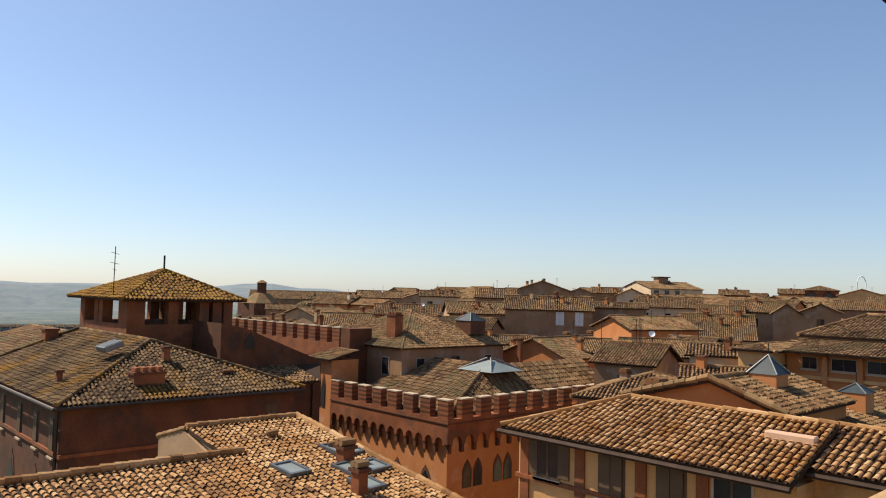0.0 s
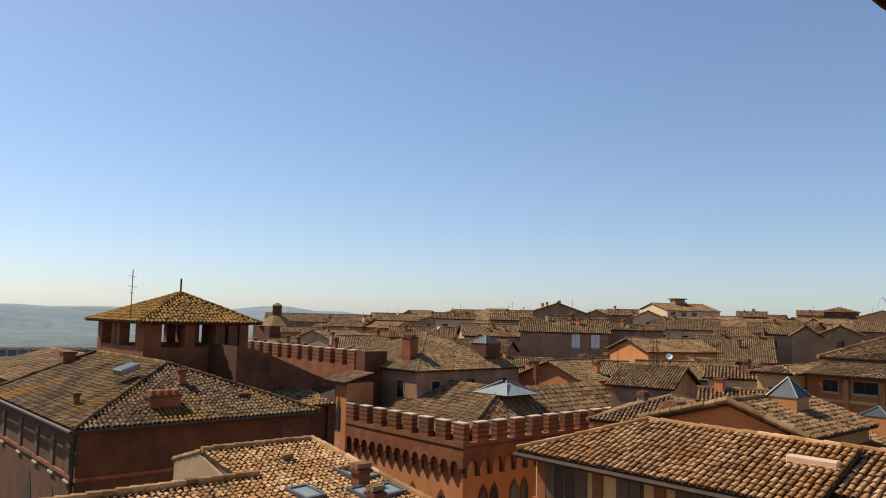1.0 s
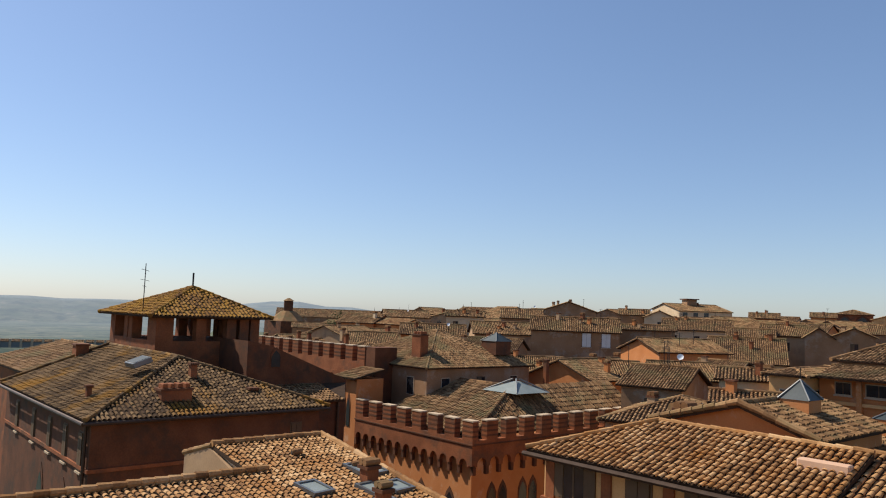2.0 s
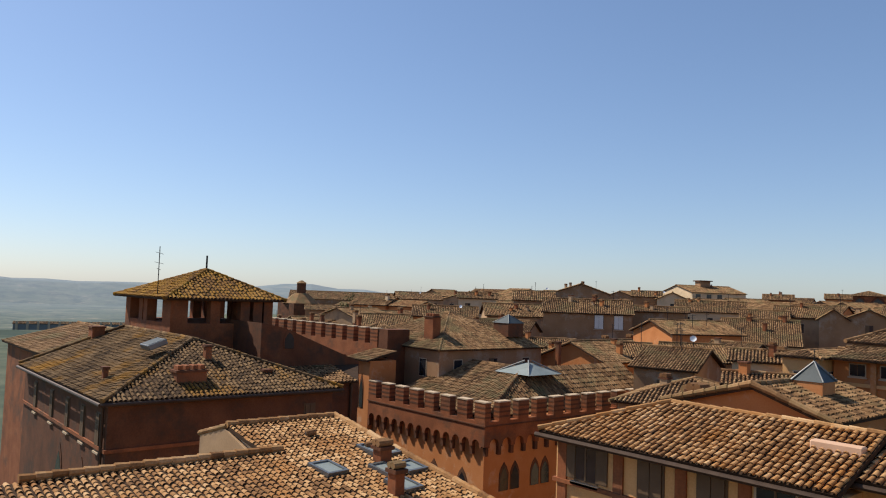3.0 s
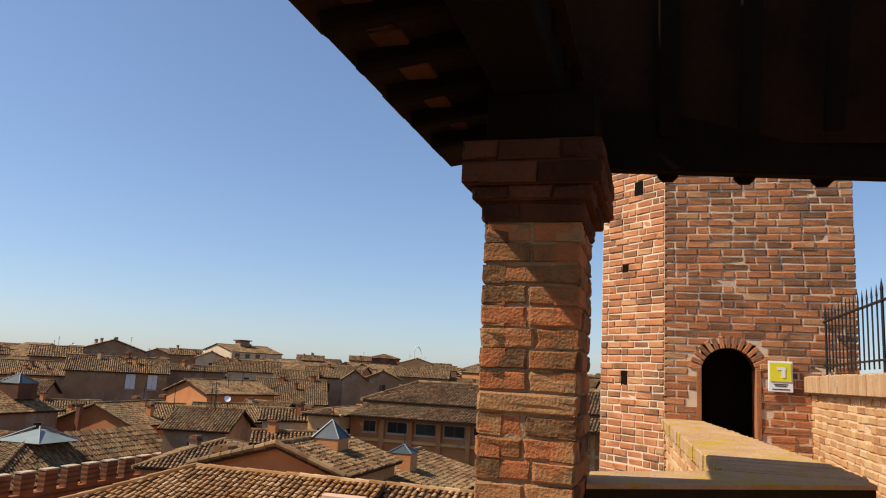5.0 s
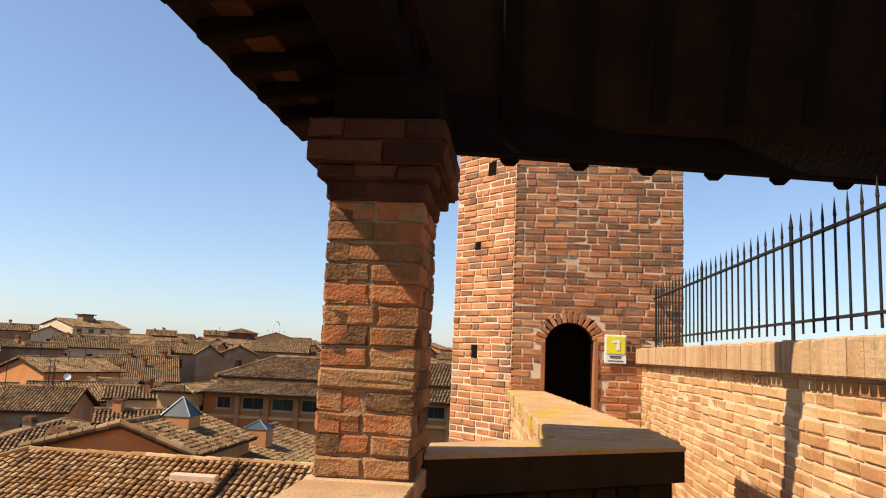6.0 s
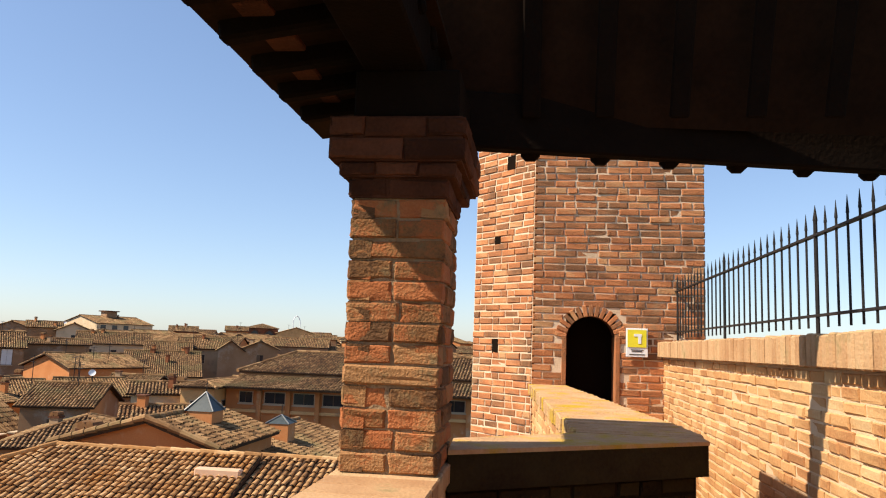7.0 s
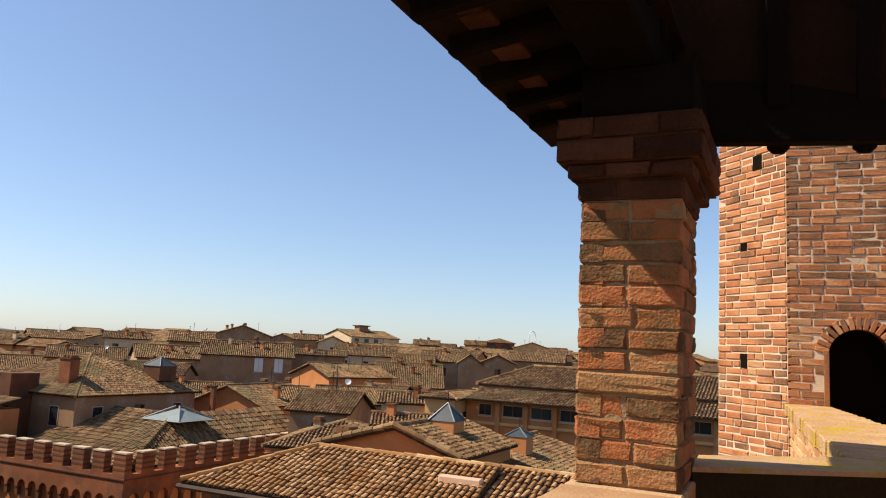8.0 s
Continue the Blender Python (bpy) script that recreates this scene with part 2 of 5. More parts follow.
def tile_mesh(name, A, B, C, D, pitch=0.22, length=0.34, seg=4, radius=None, jitter=1.0, until=1e9):
    """Curved cover tiles in columns on the plane with the eave A-B and the top D-C (D over A, C over B): one mesh, one island a tile."""
    A, B, C, D = (np.array(p, float) for p in (A, B, C, D))
    e = (B - A) / np.linalg.norm(B - A)
    L = np.linalg.norm(B - A)
    n = np.cross(e, (C + D) / 2 - A)
    n /= np.linalg.norm(n)
    g = np.cross(n, e)
    sc, hc, sd, hd = (C - A) @ e, (C - A) @ g, (D - A) @ e, (D - A) @ g
    r0 = radius or pitch * 0.37
    cols = []
    count = max(2, int(L / pitch))
    for i in range(count):
        s = (i + 0.5) * L / count
        if s > until:
            continue
        if s < sd and sd > 1e-6:
            top = hd * s / sd
        elif s > sc and L - sc > 1e-6:
            top = hc * (L - s) / (L - sc)
        else:
            top = hd + (hc - hd) * ((s - sd) / (sc - sd) if abs(sc - sd) > 1e-6 else 0)
        k = int(top / length)
        if k < 1:
            continue
        h = np.arange(k) * (top / k)
        cols.append(np.stack([np.full(k, s), h, np.full(k, top / k)], 1))
    t = np.concatenate(cols)
    N = len(t)
    t[:, 0] += rng.normal(0, 0.012 * jitter * pitch / 0.22, N)
    t[:, 1] += rng.normal(0, 0.012 * jitter, N)
    ang = np.linspace(0, np.pi, seg + 1)
    tw = rng.normal(0, 0.035 * jitter, N)
    lift = rng.normal(0, 0.008 * jitter, N)
    V = np.empty((N, 2, seg + 1, 3))
    for end, (frac, rr, zz) in enumerate(((-0.04, 1.0, 0.035), (1.12, 0.82, 0.0))):
        s = t[:, 0, None] + np.cos(ang)[None] * r0 * rr + (tw * t[:, 2] * (frac - 0.5))[:, None]
        h = np.repeat((t[:, 1] + t[:, 2] * frac)[:, None], seg + 1, 1)
        z = np.sin(ang)[None] * r0 * rr * 0.9 + zz * r0 / 0.09 + lift[:, None]
        V[:, end] = A + s[..., None] * e + h[..., None] * g + z[..., None] * n
    idx = np.arange(N)[:, None] * (2 * (seg + 1))
    k = np.arange(seg)[None]
    q = np.stack([idx + k, idx + k + 1, idx + k + 1 + seg + 1, idx + k + seg + 1], -1).reshape(-1, 4)
    me = bpy.data.meshes.new(name)
    me.vertices.add(N * 2 * (seg + 1))
    me.vertices.foreach_set("co", V.ravel())
    me.loops.add(len(q) * 4)
    me.loops.foreach_set("vertex_index", q.ravel().astype(np.int32))
    me.polygons.add(len(q))
    me.polygons.foreach_set("loop_start", np.arange(0, len(q) * 4, 4, dtype=np.int32))
    me.update(calc_edges=True)
    me.validate()
    return me


def tile_parts(parent, A, B, C, D, s0, material, pitch, length):
    """The nearest tiles of a plane as objects of their own on a few shared meshes."""
    A, B, C, D = (Vector(p) for p in (A, B, C, D))
    e = (B - A).normalized()
    n = e.cross((C + D) / 2 - A).normalized()
    g = n.cross(e)
    L, top = (B - A).length, (C - A).dot(g)
    rows = int(top / length)
    step = top / rows
    kinds = []
    for v in range(4):
        b = bmesh.new()
        r0 = pitch * 0.37
        rim = [[b.verts.new((math.cos(a) * r0 * k, y, math.sin(a) * r0 * k * 0.9 + z + random.uniform(-0.003, 0.003))) for a in [math.pi * j / 6 for j in range(7)]]
               for y, k, z in ((-0.04 * step, 1.0, 0.034), (1.12 * step, 0.82, 0.0))]
        low = [b.verts.new((math.cos(a) * r0 * 0.8, -0.02 * step, math.sin(a) * r0 * 0.68 + 0.03)) for a in [math.pi * j / 6 for j in range(7)]]
        for j in range(6):
            b.faces.new((rim[0][j], rim[0][j + 1], rim[1][j + 1], rim[1][j]))
            b.faces.new((low[j], low[j + 1], rim[0][j + 1], rim[0][j]))
        me = bpy.data.meshes.new("tile")
        b.to_mesh(me); b.free()
        me.materials.append(material)
        kinds.append(me)
    count = int(L / pitch)
    basis = Matrix((e, g, n)).transposed().to_4x4()
    for i in range(count):
        s = (i + 0.5) * L / count
        if s <= s0:
            continue
        for k in range(rows):
            t = new("tile", random.choice(kinds))
            t.parent = parent
            t.matrix_world = Matrix.Translation(A + e * (s + random.gauss(0, 0.008)) + g * (k * step + random.gauss(0, 0.01)) + n * random.gauss(0, 0.005)) @ basis @ Matrix.Rotation(random.gauss(0, 0.03), 4, "Z")


def join(name, meshes):
    """Several meshes as one."""
    b = bmesh.new()
    for me in meshes:
        b.from_mesh(me)
        bpy.data.meshes.remove(me)
    out = bpy.data.meshes.new(name)
    b.to_mesh(out)
    b.free()
    return out


def slab(A, B, C, D, thick=0.10, bm=None):
    """The bed of a roof plane: a thick sheet under its tiles."""
    bm = bm or bmesh.new()
    pts = [Vector(p) for p in (A, B, C, D)]
    if (pts[2] - pts[3]).length < 1e-4:
        pts = pts[:3]
    up = (pts[1] - pts[0]).cross(pts[2] - pts[0]).normalized()
    lo = [bm.verts.new(p - up * thick) for p in pts]
    hi = [bm.verts.new(p) for p in pts]
    bm.faces.new(hi); bm.faces.new(lo[::-1])
    for i in range(len(pts)):
        j = (i + 1) % len(pts)
        bm.faces.new((lo[i], lo[j], hi[j], hi[i]))
    return bm


def ridge_tiles(P, Q, bm=None, r=0.11, step=0.36):
    """A row of overlapping ridge tiles from P to Q."""
    bm = bm or bmesh.new()
    P, Q = Vector(P), Vector(Q)
    n = max(1, int((Q - P).length / step))
    turn = (Q - P).to_track_quat("Z", "Y").to_matrix().to_4x4()
    for i in range(n):
        m = Matrix.Translation(P + (Q - P) * ((i + 0.5) / n) + Vector((0, 0, random.uniform(0, 0.02)))) @ turn
        bmesh.ops.create_cone(bm, cap_ends=True, segments=8, radius1=r, radius2=r * 0.74, depth=(Q - P).length / n * 1.1, matrix=m)
    return bm


def roof(parent, planes, material, pitch=0.22, length=0.34, seg=4, ridges=(), r=0.11, label="", until=1e9):
    """A tiled roof: the bed, the tiles of each plane and the ridge tiles, as parts under the house."""
    bm = None
    for pl in planes:
        bm = slab(*pl, bm=bm)
    bed = part("roof", bm, M_UNDER, parent, label)
    sheets = [tile_mesh("roof_tiles", *pl, pitch=pitch, length=length, seg=seg, until=until if pl is planes[0] else 1e9) for pl in planes]
    if seg < 4:
        sheets = [join("roof_tiles", sheets)]
    for me in sheets:
        part("roof_tiles", me, material, bed, kind="stuff")
    bm = None
    for a, b in ridges:
        bm = ridge_tiles(a, b, bm, r)
    if bm:
        part("ridge_tiles", bm, material, bed, kind="stuff")
    return bed


def window(parent, face, at, w, h, shut=None, sides=False, plain=False):
    """A window on a wall: face 'y' looks to -y, 'x' looks to +x. Frame, pane, sill and shutters."""
    x, y, z = at

    def put(name, u0, u1, d0, d1, z0, z1, material, to):
        if face == "y":
            b = boxes((x + u0, x + u1, y - d1, y - d0, z + z0, z + z1))
        else:
            b = boxes((x + d0, x + d1, y + u0, y + u1, z + z0, z + z1))
        return part(name, b, material, to)
    f = put("window", -w / 2 - 0.06, w / 2 + 0.06, -0.05, 0.025, -0.06, h + 0.06, M_STONE if shut is None else M_WOOD_SH, parent)
    put("pane", -w / 2, w / 2, -0.05, 0.032, 0, h, M_GLASS, f)
    if plain:
        if shut:
            put("shutter", -w / 2, w * 0.02, 0.035, 0.07, 0, h, shut, f)
        return f
    put("mullion", -0.025, 0.025, 0.0, 0.045, 0, h, M_WOOD_SH, f)
    put("sill", -w / 2 - 0.12, w / 2 + 0.12, -0.03, 0.10, -0.14, -0.06, M_STONE, f)
    if shut:
        if sides:
            put("shutter", -w - 0.05, -w / 2 - 0.02, 0.0, 0.05, 0, h, shut, f)
            put("shutter", w / 2 + 0.02, w + 0.05, 0.0, 0.05, 0, h, shut, f)
        else:
            put("shutter", -w / 2, -0.01, 0.035, 0.07, 0, h, shut, f)
            put("shutter", 0.01, w / 2, 0.035, 0.07, 0, h, shut, f)
    return f


def chimney(at, w=0.6, d=0.5, h=1.2, pots=0, cap=True, material=None, sink=0.7):
    """A brick chimney with a rim and a tile cap or a row of clay pots."""
    x, y, z = at
    c = thing("chimney", "weathered brick chimney standing on a tiled roof", "chimney", "roof chimneys", (x, y, z - sink))
    part("shaft", boxes((-w / 2, w / 2, -d / 2, d / 2, 0, h + sink)), material or M_BRICK_RED, c)
    part("rim", boxes((-w / 2 - 0.06, w / 2 + 0.06, -d / 2 - 0.06, d / 2 + 0.06, h + sink, h + sink + 0.10)), M_BRICK_DK, c)
    if pots:
        for i in range(pots):
            pl = max(w, d)
            px, e = (i + 0.5) / pots * pl - pl / 2, pl / pots * 0.32
            part("pot", boxes((px - e, px + e, -d * 0.4, d * 0.4, h + sink + 0.1, h + sink + 0.3) if w >= d else (-w * 0.4, w * 0.4, px - e, px + e, h + sink + 0.1, h + sink + 0.3), bevel=0.02), M_BRICK_RED, c)
    elif cap:
        for sgn in (-1, 1):
            part("cap_tile", tube([(sgn * w * 0.25, -d * 0.65, h + sink + 0.2), (sgn * w * 0.25, d * 0.65, h + sink + 0.2)], w * 0.26, 8), M_TILE, c)
    return c


def house(x1, y0, w, d, z, kind="gx", pitch=17, walls=0, tiles=None, over=0.35, far=0, label="", name="house", base=None, nwin=True, shut=None, group="town houses"):
    """A house whose corner nearest the loggia is (x1, y0), w wide to -x and d deep to +y, with its eaves at height z."""
    x0, y1 = x1 - w, y0 + d
    base = -EYE if base is None else base
    wallmat = M_PLASTER[walls] if isinstance(walls, int) else walls
    tiles = tiles or M_TILE_OLD
    tan = math.tan(radians(pitch))
    hs = thing(name, label or "old plastered town house under a clay tile roof", "house", group, (0, 0, 0))
    a0, a1, b0, b1 = x0 - over, x1 + over, y0 - over, y1 + over
    zl = z - over * tan
    if kind == "gx":
        ym, zr = (y0 + y1) / 2, z + d / 2 * tan
        v = [(x, y, zz) for x in (x0, x1) for y, zz in ((y0, base), (y0, z - 0.12), (ym, zr - 0.12), (y1, z - 0.12), (y1, base))]
        planes = [((a0, b0, zl), (a1, b0, zl), (a1, ym, zr), (a0, ym, zr)), ((a1, b1, zl), (a0, b1, zl), (a0, ym, zr), (a1, ym, zr))]
        ridges = [((a0, ym, zr + 0.05), (a1, ym, zr + 0.05))]
    elif kind == "gy":
        xm, zr = (x0 + x1) / 2, z + w / 2 * tan
        v = [(x, y, zz) for y in (y0, y1) for x, zz in ((x0, base), (x0, z - 0.12), (xm, zr - 0.12), (x1, z - 0.12), (x1, base))]
        planes = [((a1, b0, zl), (a1, b1, zl), (xm, b1, zr), (xm, b0, zr)), ((a0, b1, zl), (a0, b0, zl), (xm, b0, zr), (xm, b1, zr))]
        ridges = [((xm, b0, zr + 0.05), (xm, b1, zr + 0.05))]
    else:
        m = min(w, d) / 2
        zr = z + m * tan
        p, q = ((x0 + m, y0 + d / 2), (x1 - m, y0 + d / 2)) if w >= d else ((x0 + w / 2, y0 + m), (x0 + w / 2, y1 - m))
        P, Q = (*p, zr), (*q, zr)
        v = None
        c = [(a0, b0, zl), (a1, b0, zl), (a1, b1, zl), (a0, b1, zl)]
        if w >= d:
            planes = [(c[0], c[1], Q, P), (c[1], c[2], Q, Q), (c[2], c[3], P, Q), (c[3], c[0], P, P)]
            ridges = [(P, Q), (c[0], P), (c[1], Q), (c[2], Q), (c[3], P)]
        else:
            planes = [(c[0], c[1], P, P), (c[1], c[2], Q, P), (c[2], c[3], Q, Q), (c[3], c[0], P, Q)]
            ridges = [(P, Q), (c[0], P), (c[1], P), (c[2], Q), (c[3], Q)]
    if v:
        body = mesh("wall", v, [(0, 1, 2, 3, 4), (9, 8, 7, 6, 5)] + [(i + 5, i + 6 if i < 4 else 5, (i + 1) % 5, i) for i in range(5)])
        bmw = bmesh.new(); bmw.from_mesh(body); bpy.data.meshes.remove(body)
        part("wall", bmw, wallmat, hs)
    else:
        part("wall", boxes((x0, x1, y0, y1, base, z - 0.12)), wallmat, hs)
    pt, ln, sg = ((0.2, 0.28, 4), (0.21, 0.32, 3), (0.24, 0.40, 3), (0.36, 0.7, 2))[far]
    roof(hs, planes, tiles, pt, ln, sg, ridges, 0.11 if far < 2 else 0.16)
    if nwin:
        k = max(1, int(w / 3.2))
        for i in range(k):
            window(hs, "y", (x0 + (i + 0.5) * w / k, y0, z - 2.3), 0.8, 1.3, shut or random.choice((None, M_WOOD_SH)), plain=far > 0)
        k = max(1, int(d / 3.4))
        for i in range(k):
            window(hs, "x", (x1, y0 + (i + 0.5) * d / k, z - 2.2), 0.8, 1.2, shut or random.choice((None, M_WOOD_SH)), plain=far > 0)
    return hs


# ---- ground and distance ----
def land(x, y):
    """Height of the land: the town's hill, the valley round it and far hills."""
    r = math.hypot(x, y)
    t = min(1.0, max(0.0, (r - 330) / 420))
    az = math.degrees(math.atan2(-x, y))
    h = -EYE + min(r, 300) * 0.045 * (1 if 0 < az < 66 else 0.4) - (t * t * (3 - 2 * t)) * 95
    if r > 700:
        h += 16 * noise.noise((x / 420, y / 420, 0)) + 22 * max(0, (r - 1500) / 3000)
    if r > 3500:
        k = min(1, (r - 3500) / 700)
        h += k * (84 + 34 * noise.noise((az / 9, 1.7, r / 2500)) + 25 * noise.noise((az / 3, 5.1, 0)))
    return h


rings = [0, 15, 30, 60, 100, 150, 200, 260, 330, 400, 470, 560, 680, 820, 1000, 1250, 1550, 1900, 2300, 2600, 2900, 3200, 3500, 3800, 4100, 4500]
spokes = 180
gv = [(0, 0, -EYE)]
for r in rings[1:]:
    for k in range(spokes):
        a = 2 * math.pi * k / spokes
        gv.append((r * math.sin(a), r * math.cos(a), land(r * math.sin(a), r * math.cos(a))))
gf = [(0, 1 + (k + 1) % spokes, 1 + k) for k in range(spokes)]
for i in range(len(rings) - 2):
    for k in range(spokes):
        a, b = 1 + i * spokes + k, 1 + i * spokes + (k + 1) % spokes
        gf.append((a, b, b + spokes, a + spokes))
M_LAND = mat("valley_fields", [(0.035, 0.055, 0.035), (0.06, 0.085, 0.05), (0.11, 0.12, 0.075), (0.40, 0.27, 0.18)], 0.006, 0.03, 1.0, 0.0, stain=(0.03, 0.05, 0.035), stain_scale=0.013, stain_at=0.52, warm=False)
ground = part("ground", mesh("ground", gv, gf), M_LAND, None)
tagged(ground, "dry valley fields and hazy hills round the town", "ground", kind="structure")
# air haze over the valley, mixed into the land's colour: paler, bluer with distance
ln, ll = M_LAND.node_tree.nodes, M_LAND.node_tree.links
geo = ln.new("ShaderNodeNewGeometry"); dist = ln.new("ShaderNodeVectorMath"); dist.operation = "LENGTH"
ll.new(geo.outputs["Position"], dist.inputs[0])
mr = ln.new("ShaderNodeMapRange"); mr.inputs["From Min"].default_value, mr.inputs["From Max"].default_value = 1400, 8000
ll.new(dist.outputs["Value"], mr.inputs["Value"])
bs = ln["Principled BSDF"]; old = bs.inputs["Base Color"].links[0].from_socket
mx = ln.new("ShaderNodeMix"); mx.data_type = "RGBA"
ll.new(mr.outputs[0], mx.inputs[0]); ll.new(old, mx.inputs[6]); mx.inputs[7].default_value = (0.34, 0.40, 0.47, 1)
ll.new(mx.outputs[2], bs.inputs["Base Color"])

# ---- house with ochre walls and pilasters under a hipped roof ----
rr = thing("house", "ochre plastered house with red pilasters and a hipped tile roof", "house", "town houses")
X0, X1, Y0, YR, ZE, ZR = -13.58, -6.1, 14.74, 17.15, -3.53, -2.66
part("wall", boxes((X0 + 0.3, X1 - 0.05, Y0 + 0.4, 20, -EYE, ZE - 0.12)), M_OCHRE, rr)
rr_roof = roof(rr, [((X0, Y0, ZE), (X1, Y0, ZE), (X1, YR, ZR), (X0 + 2.4, YR, ZR)),
          ((X0, 19.6, ZE), (X0, Y0, ZE), (X0 + 2.4, YR, ZR), (X0 + 2.4, YR, ZR))], M_TILE_FG, 0.16, 0.21, 5, until=4.0, ridges=[((X0, Y0, ZE + 0.05), (X0 + 2.4, YR, ZR + 0.05)), ((X0 + 2.4, YR, ZR + 0.02), (X1, YR, ZR + 0.02))], r=0.075)
tile_parts(rr_roof, (X0, Y0, ZE), (X1, Y0, ZE), (X1, YR, ZR), (X0 + 2.4, YR, ZR), 4.0, M_TILE_ONE, 0.16, 0.21)
part("gutter", tube([(X0 - 0.05, Y0 - 0.06, ZE - 0.1), (X1, Y0 - 0.06, ZE - 0.1)], 0.065, 8), M_GUTTER, rr, "dark metal gutter")
for px in (-13.05, -11.3, -9.6, -8.1):
    part("pilaster", boxes((px - 0.14, px + 0.14, Y0 + 0.34, Y0 + 0.42, -9, ZE - 0.14)), M_BRICK_RED, rr, "red painted pilaster")
part("string_course", boxes((X0 + 0.25, X1, Y0 + 0.30, Y0 + 0.42, -4.80, -4.70)), M_BRICK_RED, rr)
window(rr, "y", (-12.3, Y0 + 0.4, -4.62), 0.62, 0.95, M_WOOD_SH, sides=True)
window(rr, "y", (-10.4, Y0 + 0.4, -4.72), 0.62, 0.95, M_WOOD_SH)
window(rr, "y", (-8.85, Y0 + 0.4, -4.72), 0.62, 0.95, M_WOOD_SH)
window(rr, "y", (-7.45, Y0 + 0.4, -4.72), 0.8, 0.95)
# the neighbour with the orange lichen
r2 = thing("house", "ochre house with an orange lichen-stained tile roof", "house", "town houses")
part("wall", boxes((-6.45, 1.0, 16.0, 20.5, -EYE, -3.5)), M_OCHRE, r2)
roof(r2, [((-6.62, 15.6, -3.36), (1.2, 15.6, -3.36), (1.2, 17.6, -2.72), (-6.62, 17.6, -2.72))], M_TILE_FG, 0.16, 0.21, 5, [((-6.6, 17.6, -2.70), (1.2, 17.6, -2.70))], r=0.075)
part("gutter", tube([(-6.65, 15.54, -3.46), (1.2, 15.54, -3.46)], 0.06, 8), M_GUTTER, r2, "dark metal gutter")
part("parapet", boxes((-7.25, -6.2, 16.15, 16.4, -3.3, -2.82), bevel=0.03), mat("pink_render", [(0.55, 0.38, 0.28), (0.66, 0.50, 0.40)], 3, 40, 0.9, 0.2), r2, "short pink rendered parapet")

# ---- house with the orange gable and glass pyramids ----
og = thing("house", "house with an orange gable and a rough tiled roof", "house", "town houses")
gx0, gx1, gxm, gyy, gye = -13.8, -9.1, -11.1, 21.3, 26.4
gv2 = [(gx0, gyy, -EYE), (gx0, gyy, -3.26), (gxm, gyy, -2.5), (gx1, gyy, -3.2), (gx1, gyy, -EYE)]
gv2 = gv2 + [(x, gye, z) for x, y, z in gv2]
gbm = bmesh.new(); gme = mesh("tmp", gv2, [(0, 1, 2, 3, 4), (9, 8, 7, 6, 5)] + [(i + 5, i + 6 if i < 4 else 5, (i + 1) % 5, i) for i in range(5)])
gbm.from_mesh(gme); bpy.data.meshes.remove(gme)
part("wall", gbm, M_ORANGE, og)
roof(og, [((gx1 + 0.3, gyy - 0.2, -3.2), (gx1 + 0.3, gye, -3.2), (gxm, gye, -2.42), (gxm, gyy - 0.2, -2.42)),
          ((gx0 - 0.3, gye, -3.25), (gx0 - 0.3, gyy - 0.2, -3.25), (gxm, gyy - 0.2, -2.42), (gxm, gye, -2.42))], M_TILE_OLD, 0.17, 0.22, 4, [((gxm, gyy - 0.2, -2.38), (gxm, gye, -2.38)), ((gxm, gyy - 0.18, -2.36), (gx1 + 0.3, gyy - 0.18, -3.14)), ((gxm, gyy - 0.18, -2.36), (gx0 - 0.3, gyy - 0.18, -3.19))])
lw = thing("house", "low orange house with a broad rough tiled roof", "house", "town houses")
part("wall", boxes((-11, -7.3, 25.8, 33.5, -EYE, -4.4)), M_ORANGE, lw)
roof(lw, [((-6.95, 25.4, -4.35), (-6.95, 33.6, -4.35), (-10.4, 33.6, -3.5), (-10.4, 25.4, -3.5))], M_TILE_OLD, 0.17, 0.22, 4, [((-10.4, 25.4, -3.45), (-10.4, 33.6, -3.45))])
for k in range(4):
    window(lw, "x", (-7.3, 26.8 + k * 1.8, -5.6), 0.6, 0.8)


def glass_pyramid(x, y, z, s, h, kerb=None):
    p = thing("skylight", "glazed pyramid skylight on an orange kerb", "skylight", "glass pyramids", (x, y, z))
    part("kerb", boxes((-s, s, -s, s, -0.8, 0.35)), kerb or M_ORANGE, p)
    b = bmesh.new()
    bmesh.ops.create_cone(b, cap_ends=True, segments=4, radius1=s * 1.5, radius2=0.02, depth=h, matrix=pose(0, 0, 0.35 + h / 2, 0, 0, 45))
    part("glass", b, M_GLASSROOF, p, "blue-grey glass panes")
    for i in range(4):
        a = math.pi / 4 + i * math.pi / 2
        part("bar", tube([(s * 1.56 * math.cos(a), s * 1.56 * math.sin(a), 0.36), (0, 0, 0.37 + h)], 0.03, 6), M_LEAD, p)
    part("finial", tube([(0, 0, 0.3 + h), (0, 0, 0.75 + h)], 0.015, 6), M_IRON, p)


glass_pyramid(-10.5, 23.8, -2.68, 0.44, 0.57)
glass_pyramid(-9.45, 28.4, -3.47, 0.42, 0.29)
chimney((-15.0, 24.7, -3.6), 0.6, 0.5, 0.3)

